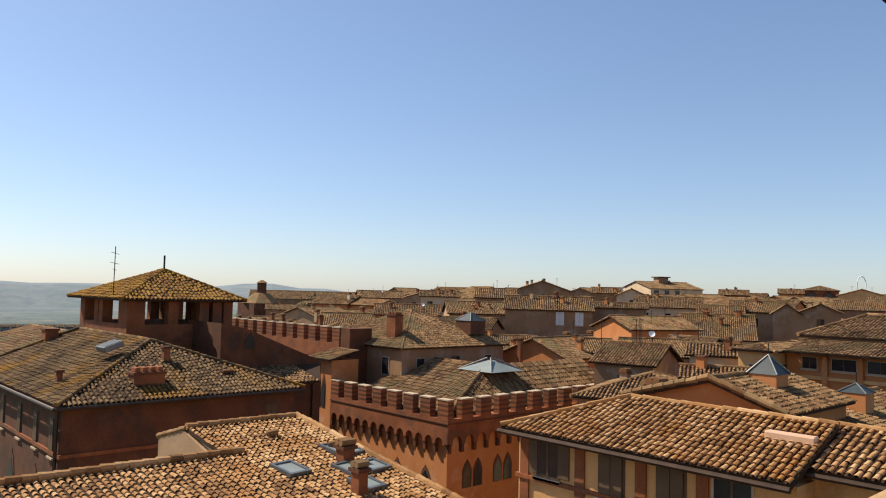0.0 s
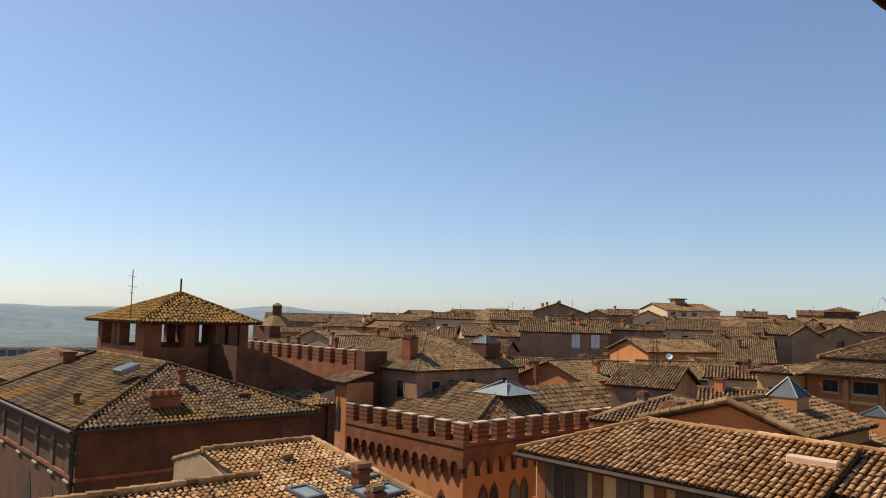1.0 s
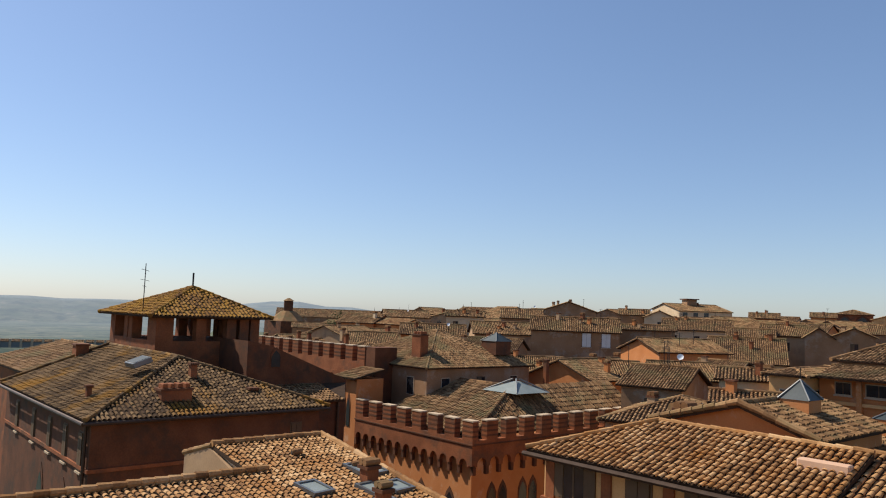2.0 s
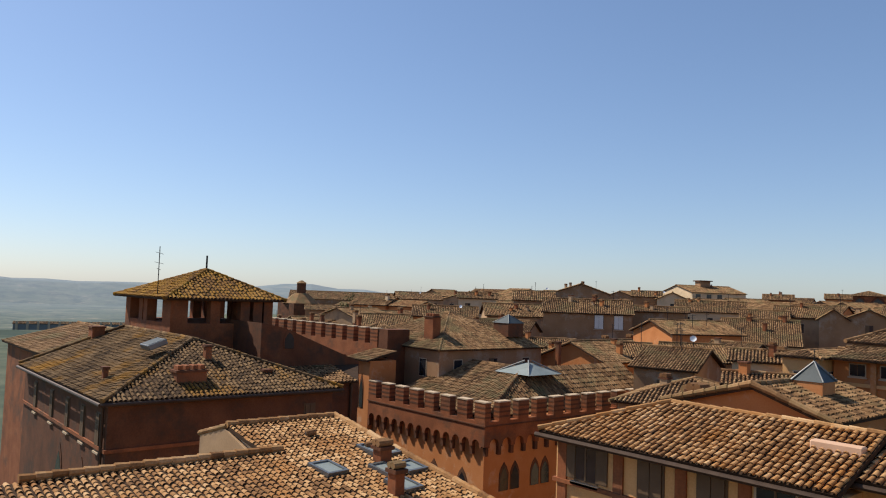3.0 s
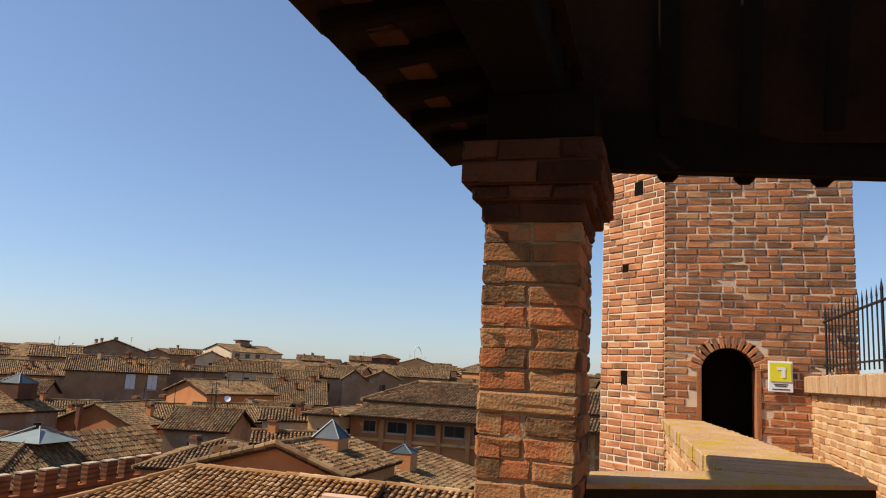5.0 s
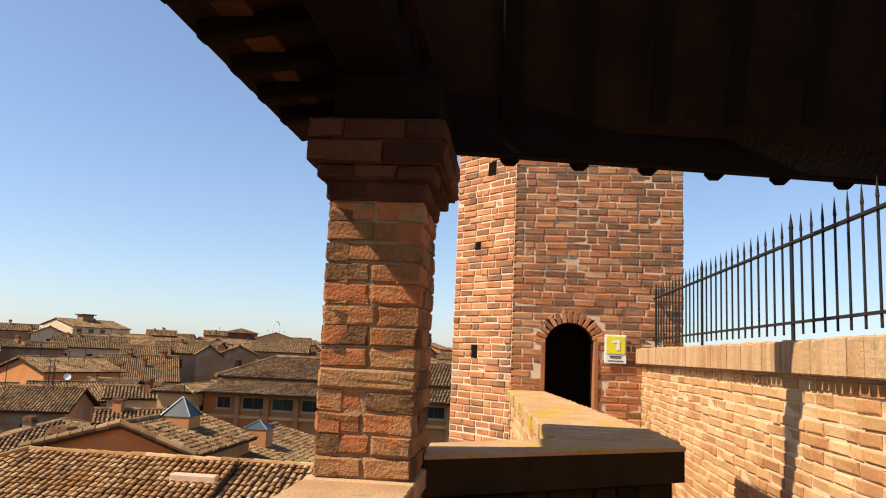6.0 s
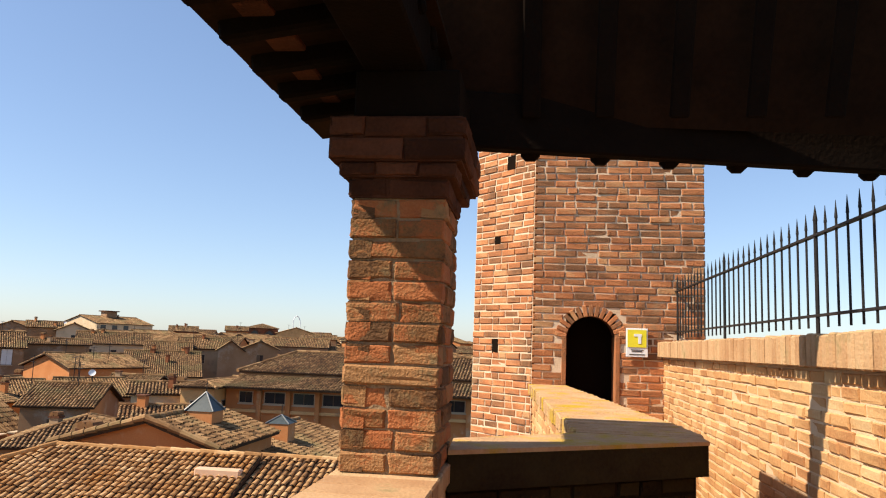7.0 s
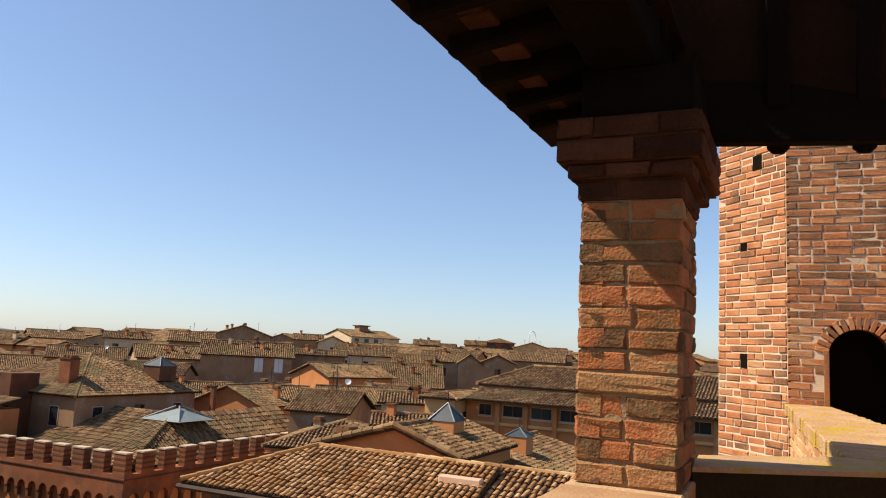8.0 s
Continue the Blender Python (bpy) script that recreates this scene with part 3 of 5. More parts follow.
# ---- pale-tiled roof with roof windows ----
fg = thing("house", "rendered house with a pale terracotta roof and roof lights", "house", "town houses")
FX, FY0, FY1, FZ, FE, FZE = -22.9, 9.6, 14.35, -4.52, -14.2, -5.75
FY2, XS = 10.35, -20.25
ZS = FZ + (FZE - FZ) * (XS - FX) / (FE - FX)
part("wall", boxes((FX + 0.1, FE - 0.2, FY2 + 0.1, FY1 - 0.1, -EYE, FZE - 0.12), (XS + 0.1, FE - 0.2, 2.0, FY2 + 0.1, -EYE, FZE - 0.12)), M_PLASTER[0], fg)
for nm, xa, ya, yb, za in (("gable", FX, FY2 + 0.1, FY1 - 0.1, FZ), ("gable", XS, 2.0, FY2 + 0.1, ZS)):
    part(nm, mesh(nm, [(xa + 0.1, yb, FZE - 0.2), (xa + 0.1, yb, za - 0.12), (FE - 0.2, yb, FZE - 0.12), (xa + 0.1, ya, FZE - 0.2), (xa + 0.1, ya, za - 0.12), (FE - 0.2, ya, FZE - 0.12)], [(0, 1, 2), (5, 4, 3), (0, 3, 4, 1), (1, 4, 5, 2), (0, 2, 5, 3)]), M_PLASTER[2], fg)
roof(fg, [((FE, FY2, FZE), (FE, FY1, FZE), (FX, FY1, FZ), (FX, FY2, FZ)), ((FE, 2.0, FZE), (FE, FY2, FZE), (XS, FY2, ZS), (XS, 2.0, ZS))], M_TILE_FG, 0.18, 0.22, 4,
     [((FX, FY2, FZ + 0.06), (FX, FY1, FZ + 0.06)), ((FX, FY1, FZ + 0.06), (FE, FY1, FZE + 0.08)), ((XS, 4.0, ZS + 0.1), (XS, 10.9, ZS + 0.1))], 0.12)
part("lean_wall", mesh("lean_wall", [(x, y, z) for y in (FY2 - 0.05, FY2 + 0.3) for x, z in ((-24.9, -9), (-24.9, -5.12), (FX - 0.1, FZ - 0.08), (-20.6, ZS - 0.3), (-20.6, -9))], [(0, 4, 3, 2, 1), (5, 6, 7, 8, 9)] + [(i, (i + 1) % 5, (i + 1) % 5 + 5, i + 5) for i in range(5)]), M_PLASTER[0], fg, "pale rendered end wall")
part("verge_tiles", ridge_tiles((-25.0, FY2, -5.08), (FX - 0.05, FY2, FZ + 0.0), r=0.10), M_TILE, fg)


def roof_light(x, y, w, l, lift=0.02):
    z = FZ + (FZE - FZ) * (x - FX) / (FE - FX)
    s = thing("roof_window", "grey framed roof window lying in the tiles", "window", "roof windows", (x, y, z + lift))
    s.rotation_euler = (0, math.atan2(FZ - FZE, FE - FX), radians(8))
    part("frame", boxes((-l / 2, l / 2, -w / 2, -w / 2 + 0.09, -0.25, 0.12), (-l / 2, l / 2, w / 2 - 0.09, w / 2, -0.25, 0.12), (-l / 2, -l / 2 + 0.09, -w / 2 + 0.09, w / 2 - 0.09, -0.25, 0.12), (l / 2 - 0.09, l / 2, -w / 2 + 0.09, w / 2 - 0.09, -0.25, 0.12)), M_LEAD, s)
    part("pane", boxes((-l / 2 + 0.09, l / 2 - 0.09, -w / 2 + 0.09, w / 2 - 0.09, 0.04, 0.08)), M_PALEGLASS, s)


for a in ((-18.45, 11.4, 0.75, 0.95), (-19.3, 13.75, 1.0, 1.1), (-17.8, 12.95, 0.65, 0.9), (-17.75, 13.75, 0.8, 0.8), (-16.7, 12.75, 0.7, 0.9)):
    roof_light(*a)
chimney((-16.3, 12.2, -5.3), 0.35, 0.3, 0.45, material=M_BRICK_RED)
chimney((-18.5, 13.3, -5.0), 0.4, 0.4, 0.25)

for vx, vy in ((-21.2, 12.4), (-19.6, 13.6)):
    vz = FZ + (FZE - FZ) * (vx - FX) / (FE - FX)
    vent = thing("vent_tile", "raised clay vent tile on the pale roof", "vent", "vent tiles", (vx, vy, vz))
    part("hood", tube([(-0.02, -0.16, 0.12), (0.02, 0.16, 0.16)], 0.11, 8), M_TILE, vent)
    # dark disc on the closed hood, painted as the shade inside it
    part("mouth", tube([(-0.02, -0.17, 0.11), (-0.018, -0.162, 0.11)], 0.075, 8), M_INK_HOLE, vent)

def pointed_window(parent, face, at, w, h):
    """A dark pointed-arch opening framed in brick."""
    x, y, z = at
    pts = [(-w / 2, 0), (w / 2, 0), (w / 2, h * 0.6), (w * 0.3, h * 0.82), (0, h), (-w * 0.3, h * 0.82), (-w / 2, h * 0.6)]
    for nm, k, dp, m in (("window", 1.22, 0.03, M_BRICK_DK), ("pane", 1.0, 0.045, M_GLASS)):
        b2 = bmesh.new()
        vs = [b2.verts.new((x + u * k, y - dp, z + q * k) if face == "y" else (x + dp, y + u * k, z + q * k)) for u, q in pts]
        fc = b2.faces.new(vs)
        ex = bmesh.ops.extrude_face_region(b2, geom=[fc])
        bmesh.ops.translate(b2, verts=[v for v in ex["geom"] if isinstance(v, bmesh.types.BMVert)], vec=(0, dp + 0.05, 0) if face == "y" else (-dp - 0.05, 0, 0))
        o2 = part(nm, b2, m, parent)
        parent = o2


# ---- palazzo with the belvedere ----
pal = thing("palazzo", "red brick palazzo with a hipped roof stained by orange lichen", "palazzo")
PX, PY, PZ, PW, PD = -31.6, 9.0, -4.85, 15.8, 11.2
part("wall", boxes((PX - PW, PX - 0.35, PY + 0.35, PY + PD - 0.35, -EYE, PZ - 0.1)), M_BRICK_DK, pal)
hx, hy, hz = -36.9, 14.6, -2.78
roof(pal, [((PX - PW, PY, PZ), (PX, PY, PZ), (hx, hy, hz), (PX - PW, hy, hz)), ((PX, PY, PZ), (PX, PY + PD, PZ), (hx, hy, hz), (hx, hy, hz)), ((PX, PY + PD, PZ), (PX - PW, PY + PD, PZ), (PX - PW, hy, hz), (hx, hy, hz))],
     M_TILE_PAL, 0.20, 0.27, 4, [((PX, PY, PZ + 0.05), (hx, hy, hz + 0.05)), ((PX, PY + PD, PZ + 0.05), (hx, hy, hz + 0.05)), ((PX - PW, hy, hz + 0.05), (hx, hy, hz + 0.05)), ((PX - PW, PY, PZ + 0.1), (PX - PW, hy, hz + 0.12))])
part("gable", mesh("gable", [(x, y, z) for x in (PX - PW, PX - PW + 0.3) for y, z in ((PY + 0.35, PZ - 0.15), (hy, hz - 0.12), (PY + PD - 0.35, PZ - 0.15))], [(0, 1, 2), (5, 4, 3), (0, 3, 4, 1), (1, 4, 5, 2), (2, 5, 3, 0)]), M_BRICK_DK, pal)
part("gutter", tube([(PX - PW, PY - 0.08, PZ - 0.1), (PX + 0.06, PY - 0.08, PZ - 0.1), (PX + 0.06, PY + PD, PZ - 0.1)], 0.08, 8), M_GUTTER, pal, "dark metal gutter")
part("string_course", boxes((PX - PW, PX - 0.27, PY + 0.27, PY + PD, -6.95, -6.8)), M_BRICK_RED, pal)
part("downpipe", tube([(PX - 0.7, PY + 0.25, PZ - 0.1), (PX - 0.7, PY + 0.25, -14)], 0.07, 8), M_GUTTER, pal)
for wx in (-33.1, -35.4, -38.0, -41.0, -44.5):
    window(pal, "y", (wx, PY + 0.35, -7.0), 0.5, 1.5, M_WOOD_SH)
window(pal, "x", (PX - 0.35, 18.6, -6.5), 0.5, 0.9, M_WOOD_SH)
alt = thing("belvedere", "square open brick belvedere with a lichen-covered pyramid roof", "belvedere")
alt.scale = (1.13, 1.13, 1.13)
bx1, by0, bw, bd, bz, bb = -36.2, 13.2, 6.8, 5.4, -0.72, -2.36
part("base", boxes((bx1 - bw, bx1, by0, by0 + bd, -6, -1.95)), M_BRICK_RED, alt)
for ux in (0, 2.2, 2.9, 5.7):
    for side in (0, 1):
        x0, wd = bx1 - bw + ux * bw / 6.8, (0.75 if ux in (0,) else 0.55 if ux < 5 else 1.1)
        part("pier", boxes((x0, x0 + wd, by0 + side * (bd - 0.5), by0 + side * (bd - 0.5) + 0.5, -1.95, bz)), M_BRICK_RED, alt)
for uy in (0.5, 2.0, 3.6, 4.3):
    for side in (0, 1):
        y0, wd = by0 + uy, (0.35 if uy < 1 else 0.5)
        part("pier", boxes((bx1 - 0.5 - side * (bw - 0.5), bx1 - side * (bw - 0.5), y0, y0 + wd, -1.95, bz)), M_BRICK_RED, alt)
part("lintel", boxes((bx1 - bw, bx1, by0, by0 + bd, bz - 0.12, bz + 0.02)), M_BRICK_DK, alt)
o = 0.5
cc = [(bx1 - bw - o, by0 - o, bz), (bx1 + o, by0 - o, bz), (bx1 + o, by0 + bd + o, bz), (bx1 - bw - o, by0 + bd + o, bz)]
ap = (bx1 - bw / 2 + 0.9, by0 + bd / 2, 0.78)
roof(alt, [(cc[i], cc[(i + 1) % 4], ap, ap) for i in range(4)], M_TILE_LICHEN, 0.20, 0.28, 4, [(c, ap) for c in cc])
part("finial", tube([ap, (ap[0], ap[1], ap[2] + 0.75)], 0.05, 8), M_IRON, alt)
ant = thing("aerial", "thin metal television aerial on the belvedere roof", "aerial", "aerials", (-42.15, 14.58, -0.68))
part("mast", tube([(0, 0, 0), (0, 0, 2.7)], 0.025, 6), M_IRON, ant)
for z, l in ((2.3, 0.6), (1.75, 0.7), (1.4, 0.3)):
    part("rod", tube([(-l, l * 0.7, z), (l, -l * 0.7, z + 0.05)], 0.012, 6), M_IRON, ant)
wing = thing("palazzo_wing", "dark brick wing with a sloping top beside the belvedere", "building")
part("wall", mesh("wall", [(x, y, z) for x in (-42.0, -37.4) for y, z in ((18.6, -EYE), (18.6, -1.98), (20.0, -2.25), (25.0, -4.25), (25.0, -EYE))], [(0, 1, 2, 3, 4), (9, 8, 7, 6, 5)] + [(i + 5, i + 6 if i < 4 else 5, (i + 1) % 5, i) for i in range(5)]), M_BRICK_DK, wing)
pointed_at = (-37.4, 20.3, -3.4)
roof(wing, [((-34.6, 20.4, -5.0), (-34.6, 23.1, -5.0), (-37.35, 24.9, -4.4), (-37.35, 20.4, -4.4))], M_TILE_OLD, 0.22, 0.3, 3)
part("lower_wall", boxes((-37.3, -34.9, 20.5, 22.9, -EYE, -5.1)), M_BRICK_DK, wing)
part("downpipe", tube([(-34.8, 22.8, -5.0), (-34.8, 22.8, -14)], 0.08, 8), M_GUTTER, wing)
chimney((-33.1, 13.05, -4.25), 0.7, 1.35, 0.32, pots=4, sink=0.5)
chimney((-34.9, 14.6, -3.6), 0.3, 0.3, 0.6, cap=False)
chimney((-47.5, 13.0, -3.55), 0.8, 0.7, 0.75, cap=False)
house(-48.2, 11.0, 14.0, 9.5, -4.5, "gx", 14, M_BRICK_RED, M_TILE_OLD, far=1, nwin=False, label="long brick house with a weathered tile roof beside the palazzo")
chimney((-35.6, 10.2, -4.45), 0.22, 0.22, 0.5, cap=False)
chimney((-33.5, 17.0, -4.4), 0.4, 0.4, 0.3, cap=False)
# dark patches on the wall stand in for the shade in putlog holes
for hx2, hz2 in ((-33.6, -8.2), (-34.4, -9.4), (-36.2, -8.6), (-37.2, -9.8), (-39.4, -8.4)):
    part("putlog_hole", boxes((hx2 - 0.07, hx2 + 0.07, PY + 0.344, PY + 0.36, hz2, hz2 + 0.16)), M_INK_HOLE, pal)
part("balcony", boxes((-36.9, -34.6, PY - 0.1, PY + 0.35, -10.3, -10.1)), M_STONE, pal)
pointed_window(pal, "y", (-35.2, PY + 0.35, -10.0), 0.9, 1.9)
pointed_window(pal, "y", (-39.0, PY + 0.35, -10.0), 0.9, 1.9)
flat_light = thing("roof_window", "flat grey roof window among lichen-covered tiles", "window", "roof windows", (-35.9, 12.5, -2.95))
flat_light.rotation_euler = (radians(20), 0, 0)
part("frame", boxes((-0.9, 0.3, -0.45, 0.45, -0.1, 0.16), bevel=0.03), M_LEAD, flat_light)
part("pane", boxes((-0.82, 0.22, -0.37, 0.37, 0.16, 0.175)), M_GLASSROOF, flat_light)


# ---- crenellated palace ----
def merlons(parent, face, a, b, fixed, z0, z1, wd=0.95, gap=0.75, deep=0.5):
    """Swallow-less square merlons along one side, each with a pale cap."""
    k = max(1, int(round((b - a + gap) / (wd + gap))))
    step = (b - a + gap) / k
    for i in range(k):
        s = a + i * step
        e = s + step - gap
        sp = (s, e, fixed, fixed + deep) if face == "y" else (fixed - deep, fixed, s, e)
        m = part("merlon", boxes((*sp, z0, z1 - 0.08)), M_BRICK_RED, parent)
        zc = z0
        for j in range(3):
            zz = z0 + 0.22 + j * 0.3
            q = (sp[0] - 0.012, sp[1] + 0.012, sp[2] - 0.012, sp[3] + 0.012)
            part("band", boxes((*q, zz, zz + 0.12)), M_BRICK_DK, m)
        part("cap", boxes((sp[0] - 0.03, sp[1] + 0.03, sp[2] - 0.03, sp[3] + 0.03, z1 - 0.08, z1)), M_STONE, m)


def corbel_arches(parent, face, a, b, fixed, z0, z1, n, out=0.3):
    """A row of small round arches on corbels under a projecting parapet."""
    for i in range(n):
        s, e = a + (b - a) * i / n, a + (b - a) * (i + 1) / n
        c, r = (s + e) / 2, (e - s) * 0.36
        pts = [(s, z1), (s, z0 + r * 0.2), (c - r, z0 + r * 0.2)] + [(c - r * math.cos(math.pi * j / 8), z0 + r * 0.5 + r * math.sin(math.pi * j / 8)) for j in range(9)] + [(c + r, z0 + r * 0.2), (e, z0 + r * 0.2), (e, z1)]
        b2 = bmesh.new()
        if face == "y":
            f0 = [b2.verts.new((u, fixed - out, z)) for u, z in pts]
        else:
            f0 = [b2.verts.new((fixed + out, u, z)) for u, z in pts]
        fc = b2.faces.new(f0)
        ex = bmesh.ops.extrude_face_region(b2, geom=[fc])
        bmesh.ops.translate(b2, verts=[v for v in ex["geom"] if isinstance(v, bmesh.types.BMVert)], vec=(0, out, 0) if face == "y" else (-out, 0, 0))
        part("arch", b2, M_BRICK_RED, parent)
        part("corbel", boxes((s - 0.12, s + 0.12, fixed - out * 0.8, fixed, z0 - 0.45, z0 + r * 0.2) if face == "y" else (fixed, fixed + out * 0.8, s - 0.12, s + 0.12, z0 - 0.45, z0 + r * 0.2)), M_BRICK_DK, parent)


pointed_window(wing, "x", pointed_at, 0.55, 0.9)
cr = thing("palace", "gothic brick palace crowned with square merlons", "palace")
cx1, cy0, cw, cd = -34.9, 33.05, 12.3, 19.3
cx0, cy1 = cx1 - cw, cy0 + cd
part("wall", boxes((cx0, cx1, cy0, cy1, -EYE, -9.1)), M_ORANGE, cr)
part("parapet", boxes((cx0 - 0.3, cx1 + 0.3, cy0 - 0.3, cy0 + 0.2, -8.95, -8.05), (cx1 - 0.2, cx1 + 0.3, cy0 + 0.2, cy1, -8.95, -8.05)), M_BRICK_RED, cr)
part("corner_corbel", boxes((cx1 - 0.015, cx1 + 0.3, cy0 - 0.3, cy0 + 0.015, -9.6, -8.955)), M_BRICK_RED, cr)
part("string_course", boxes((cx0 - 0.36, cx1 + 0.36, cy0 - 0.36, cy0 + 0.1, -8.35, -8.27), (cx1 - 0.1, cx1 + 0.36, cy0 + 0.1, cy1, -8.35, -8.27)), M_BRICK_DK, cr)
merlons(cr, "y", cx0 - 0.3, cx1 + 0.3, cy0 - 0.3, -8.05, -6.8)
merlons(cr, "x", cy0 + 0.95, cy1, cx1 + 0.3, -8.05, -6.8)
corbel_arches(cr, "y", cx0 - 0.3, cx1 - 0.02, cy0, -9.75, -8.95, 13)
corbel_arches(cr, "x", cy0 + 0.02, cy1, cx1, -9.75, -8.95, 17)
for k in range(6):
    pointed_window(cr, "x", (cx1, cy0 + 1.8 + k * 2.9, -12.6), 0.7, 1.5)
    pointed_window(cr, "x", (cx1, cy0 + 2.8 + k * 2.9, -12.6), 0.7, 1.5)
for k in range(4):
    pointed_window(cr, "y", (cx0 + 1.6 + k * 2.9, cy0, -13.2), 0.8, 1.6)
rp, rq = (cx0 + 2.5, 40.7, -5.35), (-38.9, 40.5, -5.35)
roof(cr, [((cx0 + 0.4, cy0 + 0.4, -7.9), (cx1 - 0.4, cy0 + 0.4, -7.9), rq, rp), ((cx1 - 0.4, cy0 + 0.4, -7.9), (cx1 - 0.4, cy1, -7.9), (-38.9, cy1, -5.35), rq)],
     M_TILE_OLD, 0.26, 0.45, 3, [((cx1 - 0.4, cy0 + 0.4, -7.85), rq), (rp, rq)], r=0.16)
glz = thing("skylight", "grey glazed hip skylight on the palace roof", "skylight", "", (-38.8, 41.0, -5.75))
b3 = bmesh.new()
bmesh.ops.create_cone(b3, cap_ends=True, segments=4, radius1=2.5, radius2=0.3, depth=0.7, matrix=pose(0, 0, 0.42, 0, 0, 45))
part("glass", b3, M_PALEGLASS, glz)
for i in range(4):
    a = math.pi / 4 + i * math.pi / 2
    part("bar", tube([(2.32 * math.cos(a), 2.32 * math.sin(a), 0.1), (0.25 * math.cos(a), 0.25 * math.sin(a), 0.95)], 0.06, 6), M_LEAD, glz)

# taller wing with its own battlements
c2 = thing("palace_wing", "taller crenellated brick wing of the palace", "palace")
wx1, wy0 = -50.6, 35.6
part("wall", boxes((wx1 - 18.5, wx1, wy0, wy0 + 1.4, -EYE, -5.3)), M_BRICK_RED, c2)
part("parapet", boxes((wx1 - 18.5, wx1 + 0.25, wy0 - 0.25, wy0 + 0.3, -5.3, -4.35)), M_BRICK_RED, c2)
merlons(c2, "y", wx1 - 18.5, wx1 + 0.25, wy0 - 0.25, -4.35, -3.05)
corbel_arches(c2, "y", wx1 - 18.5, wx1 + 0.25, wy0, -6.1, -5.3, 18)
part("corner_tower", boxes((wx1 + 0.27, wx1 + 1.6, wy0 - 0.2, wy0 + 2.0, -EYE, -3.1)), M_BRICK_DK, c2)
for k in range(2):
    pointed_window(c2, "y", (-49.2 + k * 0.62, 32.8, -9.0), 0.42, 2.1)
part("link", boxes((-50.2, -47.6, 32.8, 35.3, -EYE, -5.4)), M_ORANGE, c2, "orange rendered link with slim paired windows")
roof(c2, [((-50.4, 32.4, -5.35), (-47.4, 32.4, -5.35), (-47.4, 35.2, -4.7), (-50.4, 35.2, -4.7))], M_TILE_OLD, 0.24, 0.34, 3)
hh = house(-44.6, 37.2, 12.0, 11.5, -4.25, "hip", 24, M_PLASTER[1], M_TILE_OLD, far=1, label="brown rendered house with a hipped tile roof behind battlements")
chimney((-47.3, 38.6, -3.6), 1.1, 0.8, 1.6, pots=3)
glass_pyramid(-46.5, 46.5, -2.75, 0.9, 0.7, M_BRICK_DK)

# ---- building with the row of large windows ----
sw = thing("office_building", "orange rendered building with large dark windows under tiled roofs", "building")
part("wall", boxes((-20.1, 4.0, 48.4, 58, -EYE, -2.95)), M_ORANGE, sw)
roof(sw, [((-19.9, 47.2, -3.1), (4.2, 47.2, -3.1), (4.2, 50.5, -2.45), (-19.9, 50.5, -2.45)),
          ((-20.2, 50.4, -2.2), (4.2, 50.4, -2.2), (4.2, 56, -0.85), (-17.8, 56, -0.85))], M_TILE_OLD, 0.22, 0.34, 3, [((-20.2, 50.4, -2.15), (-17.8, 56, -0.8)), ((-17.8, 56, -0.8), (4.2, 56, -0.8))], r=0.14)
part("attic_wall", boxes((-19.8, 4.0, 50.6, 56, -2.95, -2.3)), M_PLASTER[1], sw)
for k in range(8):
    wxx = -18.7 + k * 1.98
    window(sw, "y", (wxx, 48.4, -4.12), 1.35 if k else 0.85, 0.68)
    part("pier", boxes((wxx + 0.82, wxx + 1.12, 48.1, 48.45, -6.2, -3.3)), M_ORANGE, sw)
part("string_course", boxes((-20.2, 4.0, 48.2, 48.42, -4.75, -4.55)), M_OCHRE, sw)
house(-20.2, 46.6, 2.2, 7.0, -3.05, "hip", 14, M_OCHRE, M_TILE_OLD, far=1, label="narrow ochre stair block with a low hipped roof", nwin=True)

# ---- known houses of the old town ----
taken = []
crowd = random.Random(23)


def bearing(az, dist):
    return -math.sin(radians(az)) * dist, math.cos(radians(az)) * dist


def roof_aerial(x, y, z):
    a = thing("aerial", "thin metal television aerial on a tiled roof", "aerial", "aerials", (x, y, z - 0.3))
    h = crowd.uniform(1.6, 2.8)
    part("mast", tube([(0, 0, 0), (0, 0, h)], 0.03, 5), M_IRON, a)
    for q, l in ((0.95, 0.55), (0.8, 0.4)):
        part("rod", tube([(-l, l * 0.6, h * q), (l, -l * 0.6, h * q)], 0.018, 5), M_IRON, a)


def roof_dish(x, y, z):
    a = thing("satellite_dish", "small white satellite dish on a tiled roof", "dish", "satellite dishes", (x, y, z - 0.3))
    part("pole", tube([(0, 0, 0), (0, 0, 1.0)], 0.03, 6), M_IRON, a)
    b = bmesh.new()
    bmesh.ops.create_uvsphere(b, u_segments=12, v_segments=8, radius=0.24, matrix=pose(0, -0.1, 1.1, 65, 0, 30) @ Matrix.Diagonal((1, 1, 0.25, 1)))
    bmesh.ops.delete(b, geom=[v for v in b.verts if (v.co - Vector((0, -0.1, 1.1))).dot(pose(0, 0, 0, 65, 0, 30).to_3x3() @ Vector((0, 0, 1))) > 0.02], context="VERTS")
    part("dish", b, M_WHITE, a)


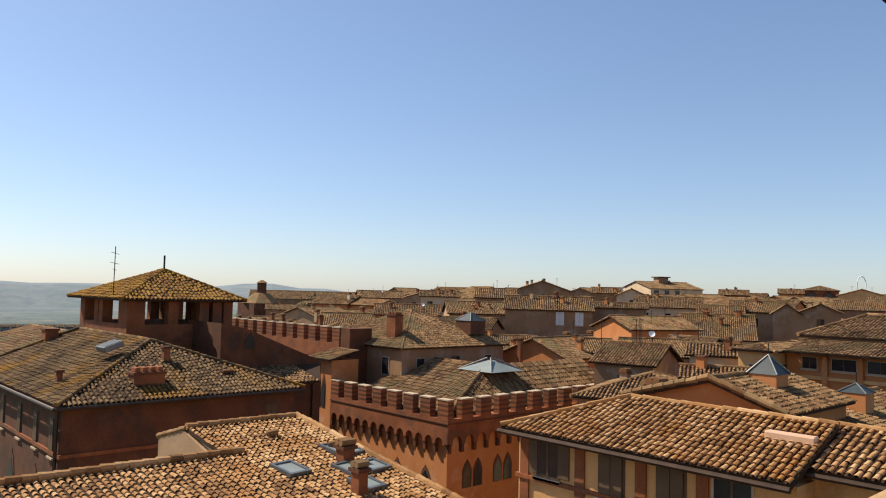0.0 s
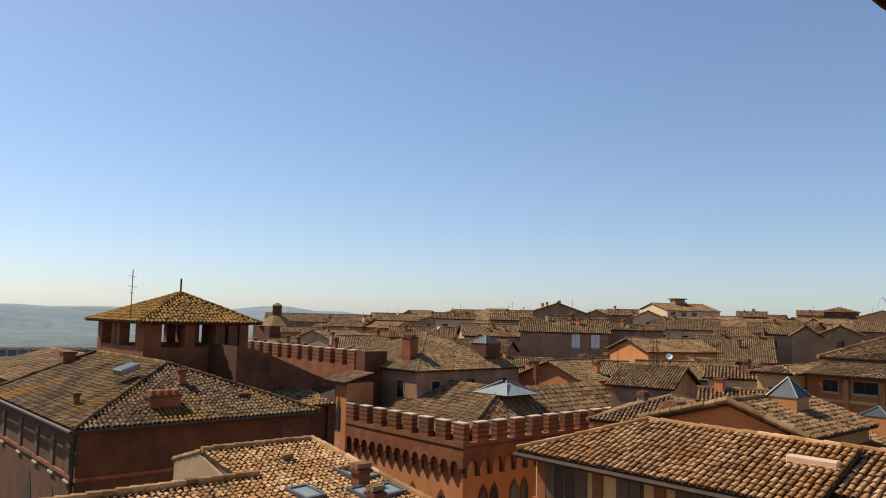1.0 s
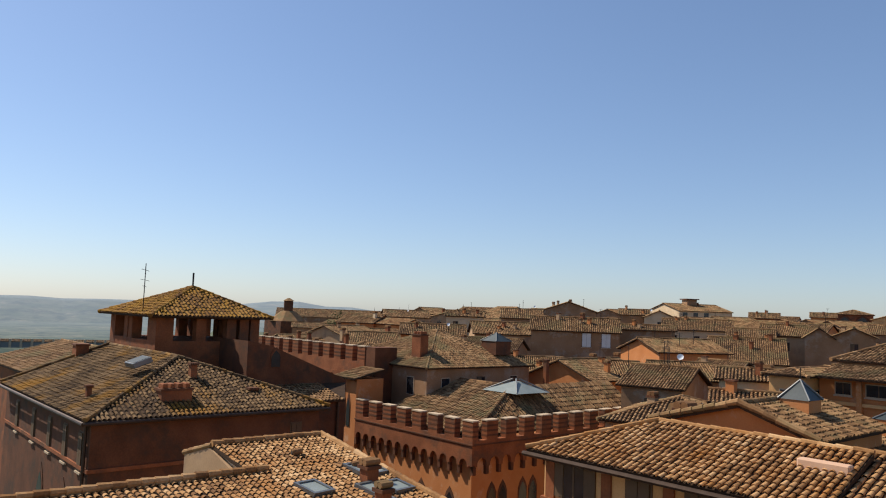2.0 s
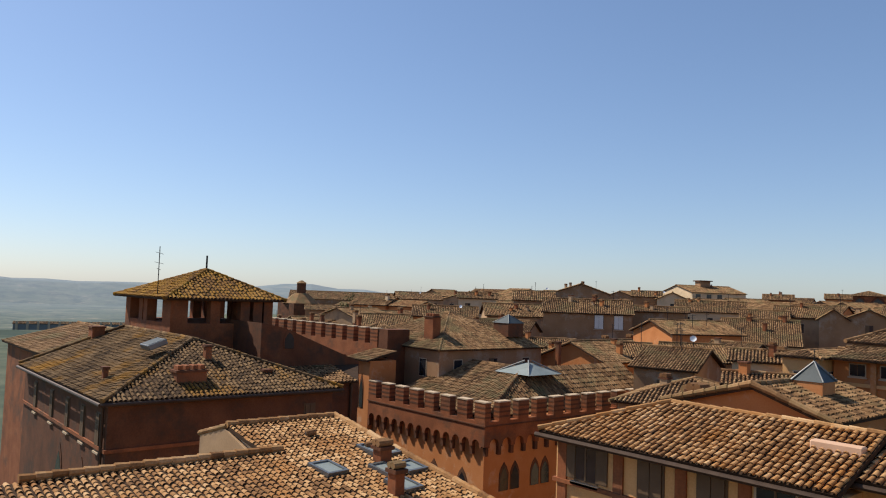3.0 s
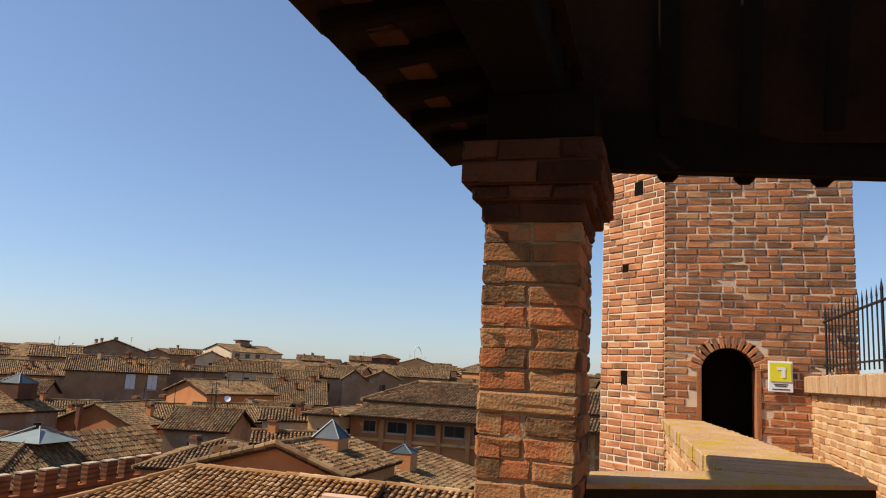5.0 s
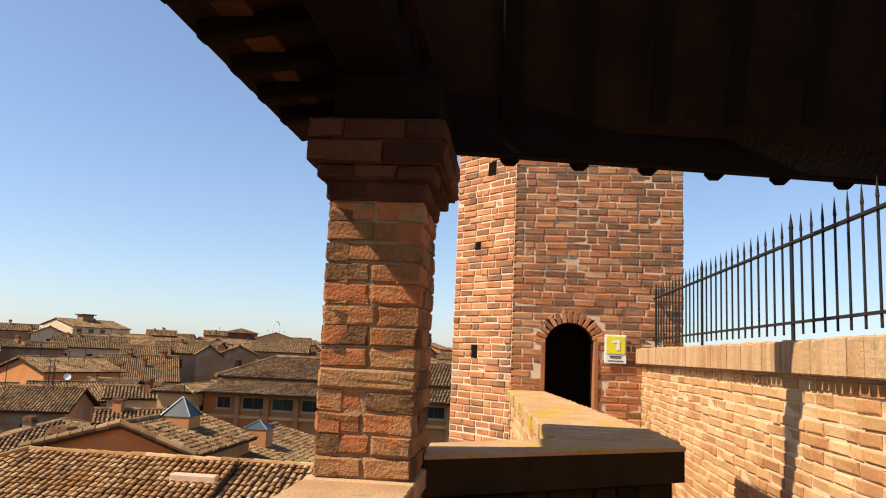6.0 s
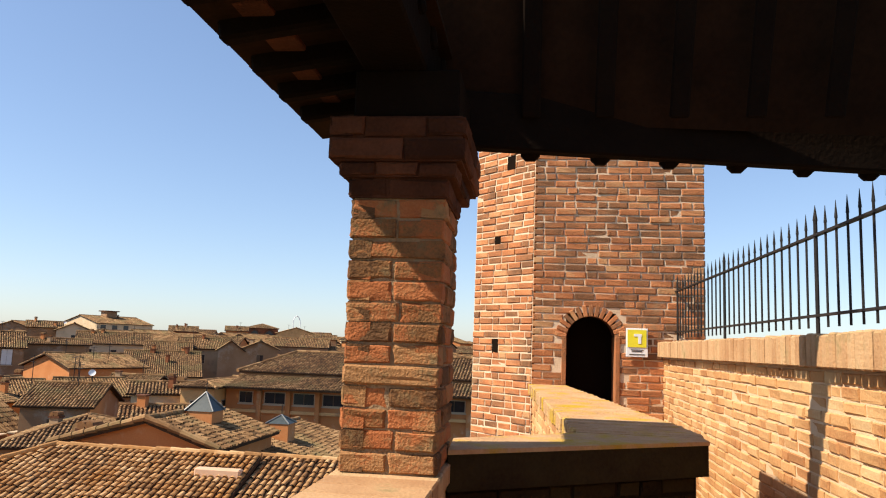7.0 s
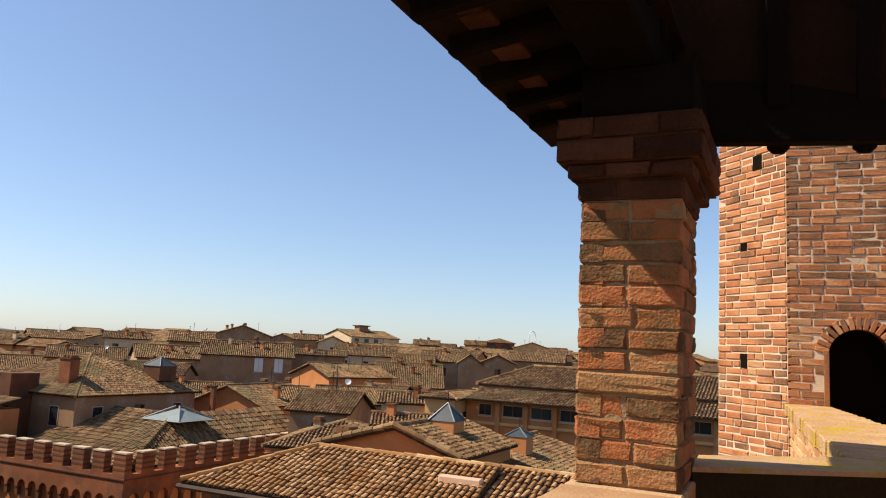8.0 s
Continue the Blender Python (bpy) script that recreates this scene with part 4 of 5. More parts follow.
def facing(az, dist, w, d, z, turn=0, kind="gx", pitch=18, walls=1, tiles=None, far=2, label="", anchor=0, nwin=True, shut=None, name="house", clutter=2, over=0.35):
    """A house whose front middle (or front corner: anchor -1 or 1) stands on a bearing, turned by some degrees from facing the loggia."""
    x1 = w / 2 - anchor * w / 2
    hs = house(x1, 0, w, d, z, kind, pitch, walls, tiles, over, far, label, name, None, nwin, shut)
    x, y = bearing(az, dist)
    place = pose(x, y, 0, 0, 0, az + turn)
    hs.matrix_world = place
    c = place @ Vector((x1 - w / 2, d / 2, 0))
    taken.append((c.x, c.y, (w + d) / 3.4))
    tan = math.tan(radians(pitch))
    for k in range(clutter):
        u, v = crowd.uniform(0.15, 0.85), crowd.uniform(0.15, 0.5)
        rise = min(v, 1 - v) * d * tan if kind == "gx" else min(u, 1 - u) * w * tan if kind == "gy" else min(u * w, (1 - u) * w, v * d) * tan
        p = place @ Vector((x1 - w + u * w, v * d, z + rise))
        q = crowd.random()
        if q < 0.62:
            chimney(tuple(p), crowd.uniform(0.3, 0.5), 0.4, crowd.uniform(0.35, 0.8), material=crowd.choice((M_BRICK_RED, M_PLASTER[0], M_PLASTER[3])), cap=crowd.random() < 0.6)
        elif q < 0.93:
            roof_aerial(*p)
        else:
            roof_dish(*p)
    return hs


tall = facing(39.1, 100, 11.4, 9.0, -1.85, 0, "gx", 20, 1, far=2, nwin=False, clutter=5, label="tall brown house with two pale shuttered windows")
for wx in (1.5, 4.0):
    window(tall, "y", (wx, 0, -3.9), 1.1, 1.75, M_WHITE_SH)
facing(33.9, 110, 7.6, 5.0, -1.5, 0, "gx", 14, 1, label="low brown house with a tile roof", nwin=False)
facing(39.6, 158, 11.2, 12.0, 1.1, 0, "gy", 19, 1, far=3, label="dark gabled house on the skyline", clutter=4)
facing(43.1, 140, 7.6, 8.0, -0.6, 0, "gx", 22, 1, far=3, label="brown house on the skyline", shut=M_WHITE_SH, clutter=3)
facing(47.4, 130, 6.5, 6.0, -0.6, 0, "gx", 16, 2, far=2, clutter=2)
facing(44.4, 115, 9.0, 9.0, -3.0, 8, "gx", 20, 0, far=2, clutter=3)
facing(48.0, 150, 10.5, 9.0, -1.0, 0, "gy", 16, 0, far=3, clutter=3)
facing(55.1, 190, 8.0, 8.0, -3.9, 0, "gx", 24, 1, far=3)
facing(51.7, 190, 11.5, 8.0, -1.6, 12, "gx", 22, 0, far=3, clutter=3)
facing(46.2, 88, 8.0, 8.0, -4.3, -15, "gx", 18, 1, far=1, shut=M_WHITE_SH, clutter=3)
facing(49.8, 105, 9.0, 8.0, -3.2, 0, "gx", 18, 3, far=2, clutter=3)
facing(33.0, 78, 8.4, 7.0, -3.15, 35, "gx", 18, 3, far=1, anchor=-1, nwin=False, clutter=3, label="orange gabled house among tiled roofs")
facing(27.1, 85, 7.6, 13.0, -4.1, 0, "gx", 20, 2, far=1, nwin=False, clutter=3, label="wide house with a rough tiled roof and pale verge")
facing(37.75, 65, 7.1, 9.0, -5.3, -35, "gy", 22, 3, far=1, anchor=1, nwin=False, clutter=1, label="orange gabled house with a slim chimney")
cx, cy = bearing(41.2, 65.5)
chimney((cx, cy, -5.6), 0.35, 0.35, 1.7, cap=False)
facing(33.6, 56, 4.4, 6.0, -4.7, -20, "gx", 22, 1, far=1, clutter=2)
facing(31.0, 63, 4.6, 6.0, -4.6, 15, "gx", 20, 0, far=1, clutter=2)
facing(39.2, 62, 3.9, 3.4, -6.8, -10, "gx", 14, 0, M_TILE, far=1, nwin=False, clutter=1, label="small lean house with yellowed tiles")
facing(32.4, 41, 6.6, 7.2, -5.35, -12, "hip", 18, 0, far=1, nwin=False, clutter=1)
cx, cy = bearing(31.4, 36.5)
chimney((cx, cy, -4.6), 1.0, 0.7, 0.35)
facing(27.2, 44, 3.2, 3.0, -4.3, 0, "gx", 16, 0, M_TILE, far=1, nwin=False, clutter=1, label="small house with yellowed tiles")
facing(27.1, 53, 3.4, 4.0, -3.65, 0, "gx", 15, 2, far=1, clutter=1)
facing(29.6, 72, 4.2, 6.0, -4.7, -25, "gx", 20, 1, far=1, clutter=2)
facing(36.0, 69, 4.5, 6.0, -5.0, 10, "gx", 18, 0, far=1, clutter=2)
facing(42.9, 74, 7.5, 8.0, -5.6, 0, "gx", 18, 3, far=1, clutter=2)
belv = facing(31.6, 226, 17.0, 18.0, 2.9, 30, "gx", 13, 2, far=3, anchor=-1, nwin=False, clutter=2, label="pale house with a flat rooftop lantern")
for k in range(3):
    window(belv, "y", (1.8 + 3.4 * k, 0, 0.9), 1.5, 1.5, plain=True)
part("lantern", boxes((6.6, 9.8, 7.0, 10.0, 4.2, 6.3)), M_PLASTER[1], belv)
part("lantern_roof", boxes((6.1, 10.3, 6.5, 10.5, 6.3, 6.6)), M_BRICK_DK, belv)
facing(33.0, 160, 6.0, 9.0, 0.5, 0, "gy", 24, 2, far=3, clutter=1)
facing(34.8, 164, 6.0, 6.0, 0.9, 0, "gx", 20, 1, far=3, clutter=2)
facing(30.4, 125, 10.4, 10.0, -1.4, 0, "gx", 18, 2, far=2, clutter=3)
facing(26.8, 115, 6.2, 10.0, -2.7, 0, "gx", 20, 1, far=2, clutter=2)
facing(22.5, 110, 3.4, 6.0, -1.5, 0, "gy", 35, 1, far=2, nwin=False, clutter=1)
facing(20.4, 110, 4.8, 6.0, -1.25, 0, "gy", 24, 1, far=2, clutter=1)
facing(24.5, 120, 6.0, 8.0, -1.6, 5, "gx", 20, 0, far=2, clutter=2)
brick_loggia = facing(20.4, 260, 10.5, 10.0, 3.8, 0, "hip", 16, 4, far=3, nwin=False, clutter=0, label="brick loggia building with wide arches far off")
for k in range(2):
    pointed_window(brick_loggia, "y", (-2.4 + k * 4.8, 0, -0.4), 3.0, 3.4)
facing(22.2, 240, 6.6, 8.0, 2.4, 0, "gx", 18, 3, far=3, nwin=False)
facing(25.9, 235, 8.0, 9.0, 1.6, 0, "gx", 18, 4, far=3, nwin=False, clutter=3)
facing(17.9, 240, 12.0, 10.0, 2.2, 0, "gy", 17, M_OCHRE, far=3, nwin=False, label="far yellow house under a tiled roof")
facing(16.2, 200, 9.0, 8.0, 0.6, 0, "gx", 15, M_OCHRE, far=3, clutter=2)
facing(57.4, 285, 42.0, 14.0, -3.6, 0, "gx", 22, 1, far=3, nwin=False, clutter=0, label="long brick basilica with a low tiled roof", name="church")
facing(58.9, 230, 12.0, 8.0, -6.2, 0, "gx", 18, 1, far=3, clutter=0)
dome = thing("domed_tower", "low brick drum with a lantern beside the basilica", "tower", "", (-241, 135, -EYE - 2.3))
part("body", boxes((-6, 6, -6, 6, 0, 22)), M_BRICK_DK, dome)
for nm, ra, rb, za, zb, mt in (("roof", 7, 2.4, 22, 25.6, M_TILE_OLD), ("lantern", 1.7, 1.7, 25.4, 29.2, M_BRICK_DK), ("lantern_roof", 2.1, 0.4, 29.2, 30.2, M_TILE_OLD)):
    b4 = bmesh.new(); bmesh.ops.create_cone(b4, cap_ends=True, segments=8, radius1=ra, radius2=rb, depth=zb - za, matrix=pose(0, 0, (za + zb) / 2))
    part(nm, b4, mt, dome)
loop = thing("mast", "tall white looped mast rising over far roofs", "mast", "", (-75, 232, 0))
part("pole", tube([(0, 0, -8), (0, 0, 2.0)], 0.12, 6), M_WHITE, loop)
part("loop", tube([(1.0 * math.sin(a * 0.5236), 0.6 * math.sin(a * 0.5236), 5.2 - 2.6 * math.cos(a * 0.5236)) for a in range(13)], 0.13, 6), M_WHITE, loop)
far_hall = facing(76.0, 395, 52.0, 12.0, -20.6, 0, "gx", 6, mat("grey_far_stone", [(0.16, 0.17, 0.17), (0.24, 0.24, 0.23)], 0.3, 4, 0.95, 0.0, warm=False), far=3, nwin=False, clutter=0, label="long grey wall of a building at the town's edge")
for k in range(12):
    part("buttress", boxes((-25 + 4.4 * k, -24 + 4.4 * k, -0.6, 0.2, -40, -19.4)), M_STONE, far_hall)

# ---- the rest of the roofscape ----
known = [(-55, -30, 30, 56), (-22, 6, 44, 60), (-70, -42, 33, 52), (-305, -225, 130, 200), (-20, 2, 14, 42), (-46, -28, 14, 36), (-64, -46, 9, 24)]
town = random.Random(11)
sites = [(i * 8.4, j * 8.4, 0) for i in range(-22, 2) for j in range(2, 23)] + [(i * 12.0, j * 12.0, 1) for i in range(-28, 3) for j in range(2, 28)]
far_bm, far_mats = bmesh.new(), []


for gx, gy, ring in sites:
    x, y = gx + town.uniform(-2.2, 2.2), gy + town.uniform(-2.2, 2.2)
    r, az = math.hypot(x, y), math.degrees(math.atan2(-x, y))
    k = 1.25 if ring else 0.9
    w, d = k * town.uniform(6.5, 10.5), k * town.uniform(6.5, 10.5)
    kk = town.choice(("gx", "gx", "gy", "gy", "hip"))
    dz, wl, tl = town.uniform(-1.2, 1.0), town.choice((0, 0, 1, 1, 1, 2, 3, 4)), town.choice((0, 0, 1))
    sk, pt, sh = town.random(), town.uniform(14, 21), town.choice((None, M_WOOD_SH, M_WHITE_SH))
    if (r < 150) == bool(ring) or not (56 < r < 325) or az > 62.5 or az < -4 or sk < 0.06:
        continue
    if any(a < x and x - w < b and c < y + d and y < e for a, b, c, e in known):
        continue
    if any(math.hypot(x - w / 2 - p, y + d / 2 - q) < rad + (w + d) / 4.5 for p, q, rad in taken):
        continue
    z = -7.0 + 7.0 * min(1, r / 230) ** 0.8 + dz - (max(0, az - 51) * 1.0 if ring else max(0, az - 50) * 0.34) + (town.uniform(-0.6, 2.0) if ring and az < 46 else 0) - (1.3 if ring else 2.0 if az < 52 else 0)
    hs = house(x, y, w, d, z, kk, pt, wl, (M_TILE_OLD, M_TILE)[tl], far=1 if r < 75 else 2 if r < 130 else 3, nwin=r < 120, shut=sh)
    twist = Matrix.Translation((x, y, 0)) @ Matrix.Rotation(radians(crowd.uniform(-30, 30)), 4, "Z") @ Matrix.Translation((-x, -y, 0))
    for o in hs.children_recursive:
        o.data.transform(twist)
    if r > 185:
        for o in hs.children_recursive:
            for m in o.data.materials:
                if m not in far_mats:
                    far_mats.append(m)
            slot = far_mats.index(o.data.materials[0])
            k0 = len(far_bm.faces)
            far_bm.from_mesh(o.data)
            far_bm.faces.ensure_lookup_table()
            for f in far_bm.faces[k0:]:
                f.material_index = slot
        for o in [*hs.children_recursive, hs]:
            bpy.data.objects.remove(o)
    elif sk > 0.75:
        roof_aerial(x - w * 0.6, y + d * 0.4, z + 0.9)
    elif sk > 0.6:
        roof_dish(x - w * 0.35, y + 0.6, z + 0.1)
    if r < 185 and sk > 0.3:
        chimney((x - w * town.uniform(0.2, 0.8), y + d * town.uniform(0.2, 0.45), z + 0.8), town.uniform(0.4, 0.8), 0.5, town.uniform(0.6, 1.3), material=town.choice((M_BRICK_RED, M_PLASTER[0], M_PLASTER[2])))
far_me = bpy.data.meshes.new("far_town")
far_bm.to_mesh(far_me)
far_bm.free()
for m in far_mats:
    far_me.materials.append(m)
tagged(new("far_town", far_me), "crowded far tiled roofs of the old town", "roofs", kind="stuff")


def tree(x, y, z, h, rad, seed):
    """A broad dark tree: a forked trunk and a crown of leaf sprays."""
    rd = random.Random(seed)
    t = thing("tree", "broad dark green tree between the roofs", "tree", "trees", (x, y, z))
    trunk = tube([(0, 0, 0), (0.1, 0, h * 0.5)], 0.3, 8)
    for k in range(5):
        a = k * 1.26
        tube([(0.1, 0, h * 0.45), (math.cos(a) * rad * 0.6, math.sin(a) * rad * 0.6, h * rd.uniform(0.65, 0.9))], 0.11, 6, trunk)
    part("trunk", trunk, M_SHADEWOOD, t)
    vv, ff = [], []
    for k in range(70):
        c = Vector((rd.gauss(0, rad * 0.45), rd.gauss(0, rad * 0.45), h * 0.72 + rd.gauss(0, h * 0.13)))
        for j in range(26):
            p = c + Vector((rd.gauss(0, 0.45), rd.gauss(0, 0.45), rd.gauss(0, 0.35)))
            u = Vector((rd.uniform(-1, 1), rd.uniform(-1, 1), rd.uniform(-1, 1))).normalized() * 0.2
            w = u.orthogonal().normalized() * 0.1
            n0 = len(vv)
            vv += [p - u, p + w, p + u, p - w]
            ff.append((n0, n0 + 1, n0 + 2, n0 + 3))
    part("crown", mesh("crown", vv, ff), M_LEAF, t)


tree(-150, 98, -16, 14, 3.6, 1)
tree(-153, 101.5, -16, 13.5, 3.2, 2)


# ---- the loggia ----
BRICKS = {}


def brick_data(material, l, h, t, seed):
    """Shared meshes of worn bricks: length along x, thickness along y (face at y = 0), height along z."""
    key = (material.name, round(l, 3), round(h, 3), seed)
    if key not in BRICKS:
        rd = random.Random(seed * 31 + int(l * 1000))
        b = bmesh.new()
        bmesh.ops.create_cube(b, size=1, matrix=Matrix.LocRotScale((0, t / 2, 0), None, (l, t, h)))
        bmesh.ops.bevel(b, geom=[e for e in b.edges if all(v.co.y < t / 2 for v in e.verts)], offset=min(0.007, h * 0.12), segments=1, affect="EDGES")
        for v in b.verts:
            v.co += Vector((rd.uniform(-1, 1) * 0.004, rd.uniform(-0.004, 0.003), rd.uniform(-1, 1) * 0.0035))
        if material in (M_PBRICK, M_SHADEBRICK):
            bmesh.ops.subdivide_edges(b, edges=[e for e in b.edges if all(v.co.y < 0.02 for v in e.verts) and e.calc_length() > 0.03], cuts=3, use_grid_fill=True)
            for v in b.verts:
                if v.co.y < 0.02:
                    k = noise.noise((v.co.x * 28 + seed * 9, v.co.z * 40, 3.3)) + 0.6 * noise.noise((v.co.x * 70, v.co.z * 80 + seed, 8.1))
                    v.co += Vector((k * 0.003, max(0, k) * 0.006 + rd.uniform(0, 0.002), k * 0.003))
        me = bpy.data.meshes.new("brick")
        bmesh.ops.recalc_face_normals(b, faces=b.faces)
        b.to_mesh(me); b.free()
        me.materials.append(material)
        BRICKS[key] = me
    return BRICKS[key]


def lay(parent, origin, along, length, z0, z1, material, course=0.075, brick=0.25, joint=0.010, skip=None, seed=1, thick=0.06, cuts=(), name="brick"):
    """Lays courses of bricks on a wall face. along: unit vector of the run; the bricks' faces look to its right-hand side."""
    rd = random.Random(seed)
    ax, ay = along
    turn = math.atan2(ay, ax)
    n = int(round((z1 - z0) / course))
    ch = (z1 - z0) / n
    for i in range(n):
        s = 0.0
        first = True
        while s < length - 0.02:
            l = brick * rd.choice((1.0, 1.0, 0.5, 0.92)) * rd.uniform(0.95, 1.05)
            if first and i % 2:
                l = brick * 0.5 * rd.uniform(0.9, 1.1)
            first = False
            if length - s - l < brick * 0.3:
                l = length - s
            z = z0 + (i + 0.5) * ch
            pieces = [(s, s + l)]
            for hc, hz, hw in cuts:
                if abs(z - hz) < ch * 0.75:
                    pieces = [q for a, b in pieces for q in ((a, min(b, hc - hw)), (max(a, hc + hw), b)) if q[1] - q[0] > 0.03]
            whole = l
            for pa, pb in pieces:
                c, l = (pa + pb) / 2, pb - pa
                if skip and skip(c, z, l):
                    continue
                base = brick * (0.5 if l < brick * 0.75 else 1.0)
                ob = new(name, brick_data(material, base - joint, ch - joint, thick, rd.randrange(5)))
                ob.parent = parent
                ob.location = (origin[0] + ax * c, origin[1] + ay * c, z)
                ob.rotation_euler = (rd.gauss(0, 0.006), rd.gauss(0, 0.008), turn + rd.gauss(0, 0.008))
                ob.scale = ((l - joint) / (base - joint), 1, 1)
                off = rd.gauss(0, 0.003)
                ob.location.x += -math.sin(turn) * off
                ob.location.y += math.cos(turn) * off
            s += whole


FLOOR = -1.55
floor = part("floor", boxes((-0.56, 1.7, -3.2, 3.0, FLOOR - 0.2, FLOOR), (0.3, 1.7, 3.0, 7.6, FLOOR - 0.2, FLOOR)), M_COPING)
tagged(floor, "worn brick paving of the loggia walk", "floor", kind="structure")
base = part("wall_base", boxes((-0.5, 1.9, -3.2, 3.0, -EYE, FLOOR - 0.2), (0.2, 1.9, 3.0, 7.6, -EYE, FLOOR - 0.2)), M_BRICK_RED)
tagged(base, "massive brick wall that carries the loggia", "wall", kind="structure")
back = part("wall_back", boxes((-1.0, 2.9, -3.5, -3.2, FLOOR, 1.9)), M_BRICK_RED)
tagged(back, "brick end wall of the loggia", "wall", kind="structure")

# low parapet on the open side, with the pillar on it
low = part("wall_parapet", boxes((-0.54, -0.21, -3.2, 3.1, -EYE, -0.49)), M_MORTAR_OR)
tagged(low, "low brick parapet of the loggia", "wall", kind="structure")
pc = random.Random(3)
yy = -1.0
while yy < 3.15:
    l = 0.155 * pc.uniform(0.95, 1.05)
    ob = part("coping_brick", boxes((-0.58, -0.19, yy, yy + l - 0.008, -0.49, -0.415 + pc.uniform(-0.004, 0.004)), bevel=0.006), M_COPING, low)
    yy += l

pillar = thing("pillar", "square pillar of worn weathered bricks on the parapet", "pillar", "loggia pillars")
PX0, PX1, PY0, PY1 = -0.558, -0.205, 2.62, 3.08
part("core", boxes((PX0 + 0.012, PX1 - 0.012, PY0 + 0.012, PY1 - 0.012, -0.415, 0.72)), M_MORTAR_PIL, pillar)
for i in range(13):
    z0 = -0.412 + i * 0.0755
    rows = ((0.168, 0.167), (0.335,), (0.16, 0.175), (0.19, 0.145))[(i * 7 + i // 3) % 4]
    s = 0
    for l in rows:
        l *= (PX1 - PX0) / 0.335
        ob = new("brick", brick_data(M_PBRICK, l - 0.010, 0.067, 0.09, i % 5)); ob.parent = pillar
        ob.location = (PX0 + s + l / 2, PY0 + pc.uniform(-0.004, 0.006), z0 + 0.0755 / 2)
        ob.rotation_euler = (pc.gauss(0, 0.012), pc.gauss(0, 0.012), pc.gauss(0, 0.012))
        s += l
    s = 0
    for l in ((0.24, 0.22) if i % 2 else (0.12, 0.23, 0.11)):
        for xx, tn in ((PX1, math.pi / 2), (PX0, -math.pi / 2)):
            ob = new("brick", brick_data(M_PBRICK, l - 0.010, 0.067, 0.09, (i + 2) % 5)); ob.parent = pillar
            ob.location = (xx + pc.uniform(-0.004, 0.004), (PY0 + s + l / 2) if tn > 0 else (PY1 - s - l / 2), z0 + 0.0755 / 2)
            ob.rotation_euler = (0, pc.gauss(0, 0.01), tn)
        s += l
# the capital's shade is painted by its darker brick colour
cap = part("capital", boxes((PX0 + 0.0, PX1 - 0.0, PY0 + 0.0, PY1, 0.57, 0.645), (PX0 - 0.03, PX1 + 0.03, PY0 - 0.015, PY1 + 0.12, 0.645, 0.70), (PX0 - 0.07, PX1 + 0.055, PY0 - 0.035, PY1 + 0.2, 0.70, 0.868)), M_SHADEBRICK, pillar, "stepped brick capital")
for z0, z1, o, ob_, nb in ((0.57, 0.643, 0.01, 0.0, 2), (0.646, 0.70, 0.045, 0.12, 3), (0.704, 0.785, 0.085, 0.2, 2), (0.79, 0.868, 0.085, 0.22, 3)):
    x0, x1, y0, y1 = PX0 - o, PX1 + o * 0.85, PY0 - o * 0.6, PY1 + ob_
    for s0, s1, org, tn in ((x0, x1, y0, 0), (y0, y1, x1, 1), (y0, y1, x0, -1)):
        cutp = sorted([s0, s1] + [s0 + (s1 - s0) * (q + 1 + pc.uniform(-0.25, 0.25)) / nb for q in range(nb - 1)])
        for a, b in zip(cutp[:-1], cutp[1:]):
            ob = new("brick", brick_data(M_SHADEBRICK, round(b - a - 0.01, 2), z1 - z0 - 0.008, 0.09, pc.randrange(5)))
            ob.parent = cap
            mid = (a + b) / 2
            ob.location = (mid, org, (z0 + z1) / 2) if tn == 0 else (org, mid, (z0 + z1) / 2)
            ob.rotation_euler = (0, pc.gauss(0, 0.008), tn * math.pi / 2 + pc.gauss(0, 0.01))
part("impost", boxes((PX0 + 0.0, PX1 + 0.04, PY0 - 0.02, PY1 + 0.1, 0.872, 1.05), bevel=0.006), M_SHADEWOOD, cap)
copy_thing(pillar, pose(0, -5.2, 0))

# timbers and ceiling, coloured near-black for the shade under the roof
SL, EX, EY, EZ = 0.15, -1.04, 3.80, 1.165
beam_l = part("roof_beam", boxes((-0.53, -0.29, -3.4, 3.1, 1.05, 1.24), bevel=0.008), M_SHADEWOOD)
tagged(beam_l, "shade-darkened old timber beam over the parapet pillars", "beam", "loggia beams")
beam_f = part("roof_beam", boxes((-0.35, 3.4, 0.03, 0.11, 0.875, 1.12), bevel=0.008), M_SHADEWOOD)
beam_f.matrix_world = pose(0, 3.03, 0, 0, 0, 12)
tagged(beam_f, "shade-darkened old timber beam across the loggia's end", "beam", "loggia beams")
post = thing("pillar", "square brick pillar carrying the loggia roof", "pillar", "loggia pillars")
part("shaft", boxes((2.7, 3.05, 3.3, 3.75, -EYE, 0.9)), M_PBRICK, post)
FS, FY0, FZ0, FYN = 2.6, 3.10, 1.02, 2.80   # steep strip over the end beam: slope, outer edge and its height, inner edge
raf = part("rafter", boxes((-0.04, 0.04, 0.0, 0.78, -0.025, -0.005), bevel=0.008), M_SHADEWOOD)
tagged(raf, "shade-darkened timber rafter under the loggia roof", "rafter", "loggia rafters")
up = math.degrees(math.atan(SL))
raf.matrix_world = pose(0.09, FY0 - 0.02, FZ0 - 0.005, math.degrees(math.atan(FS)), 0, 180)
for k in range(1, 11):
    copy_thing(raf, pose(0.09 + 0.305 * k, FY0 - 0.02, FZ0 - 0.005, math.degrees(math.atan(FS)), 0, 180))
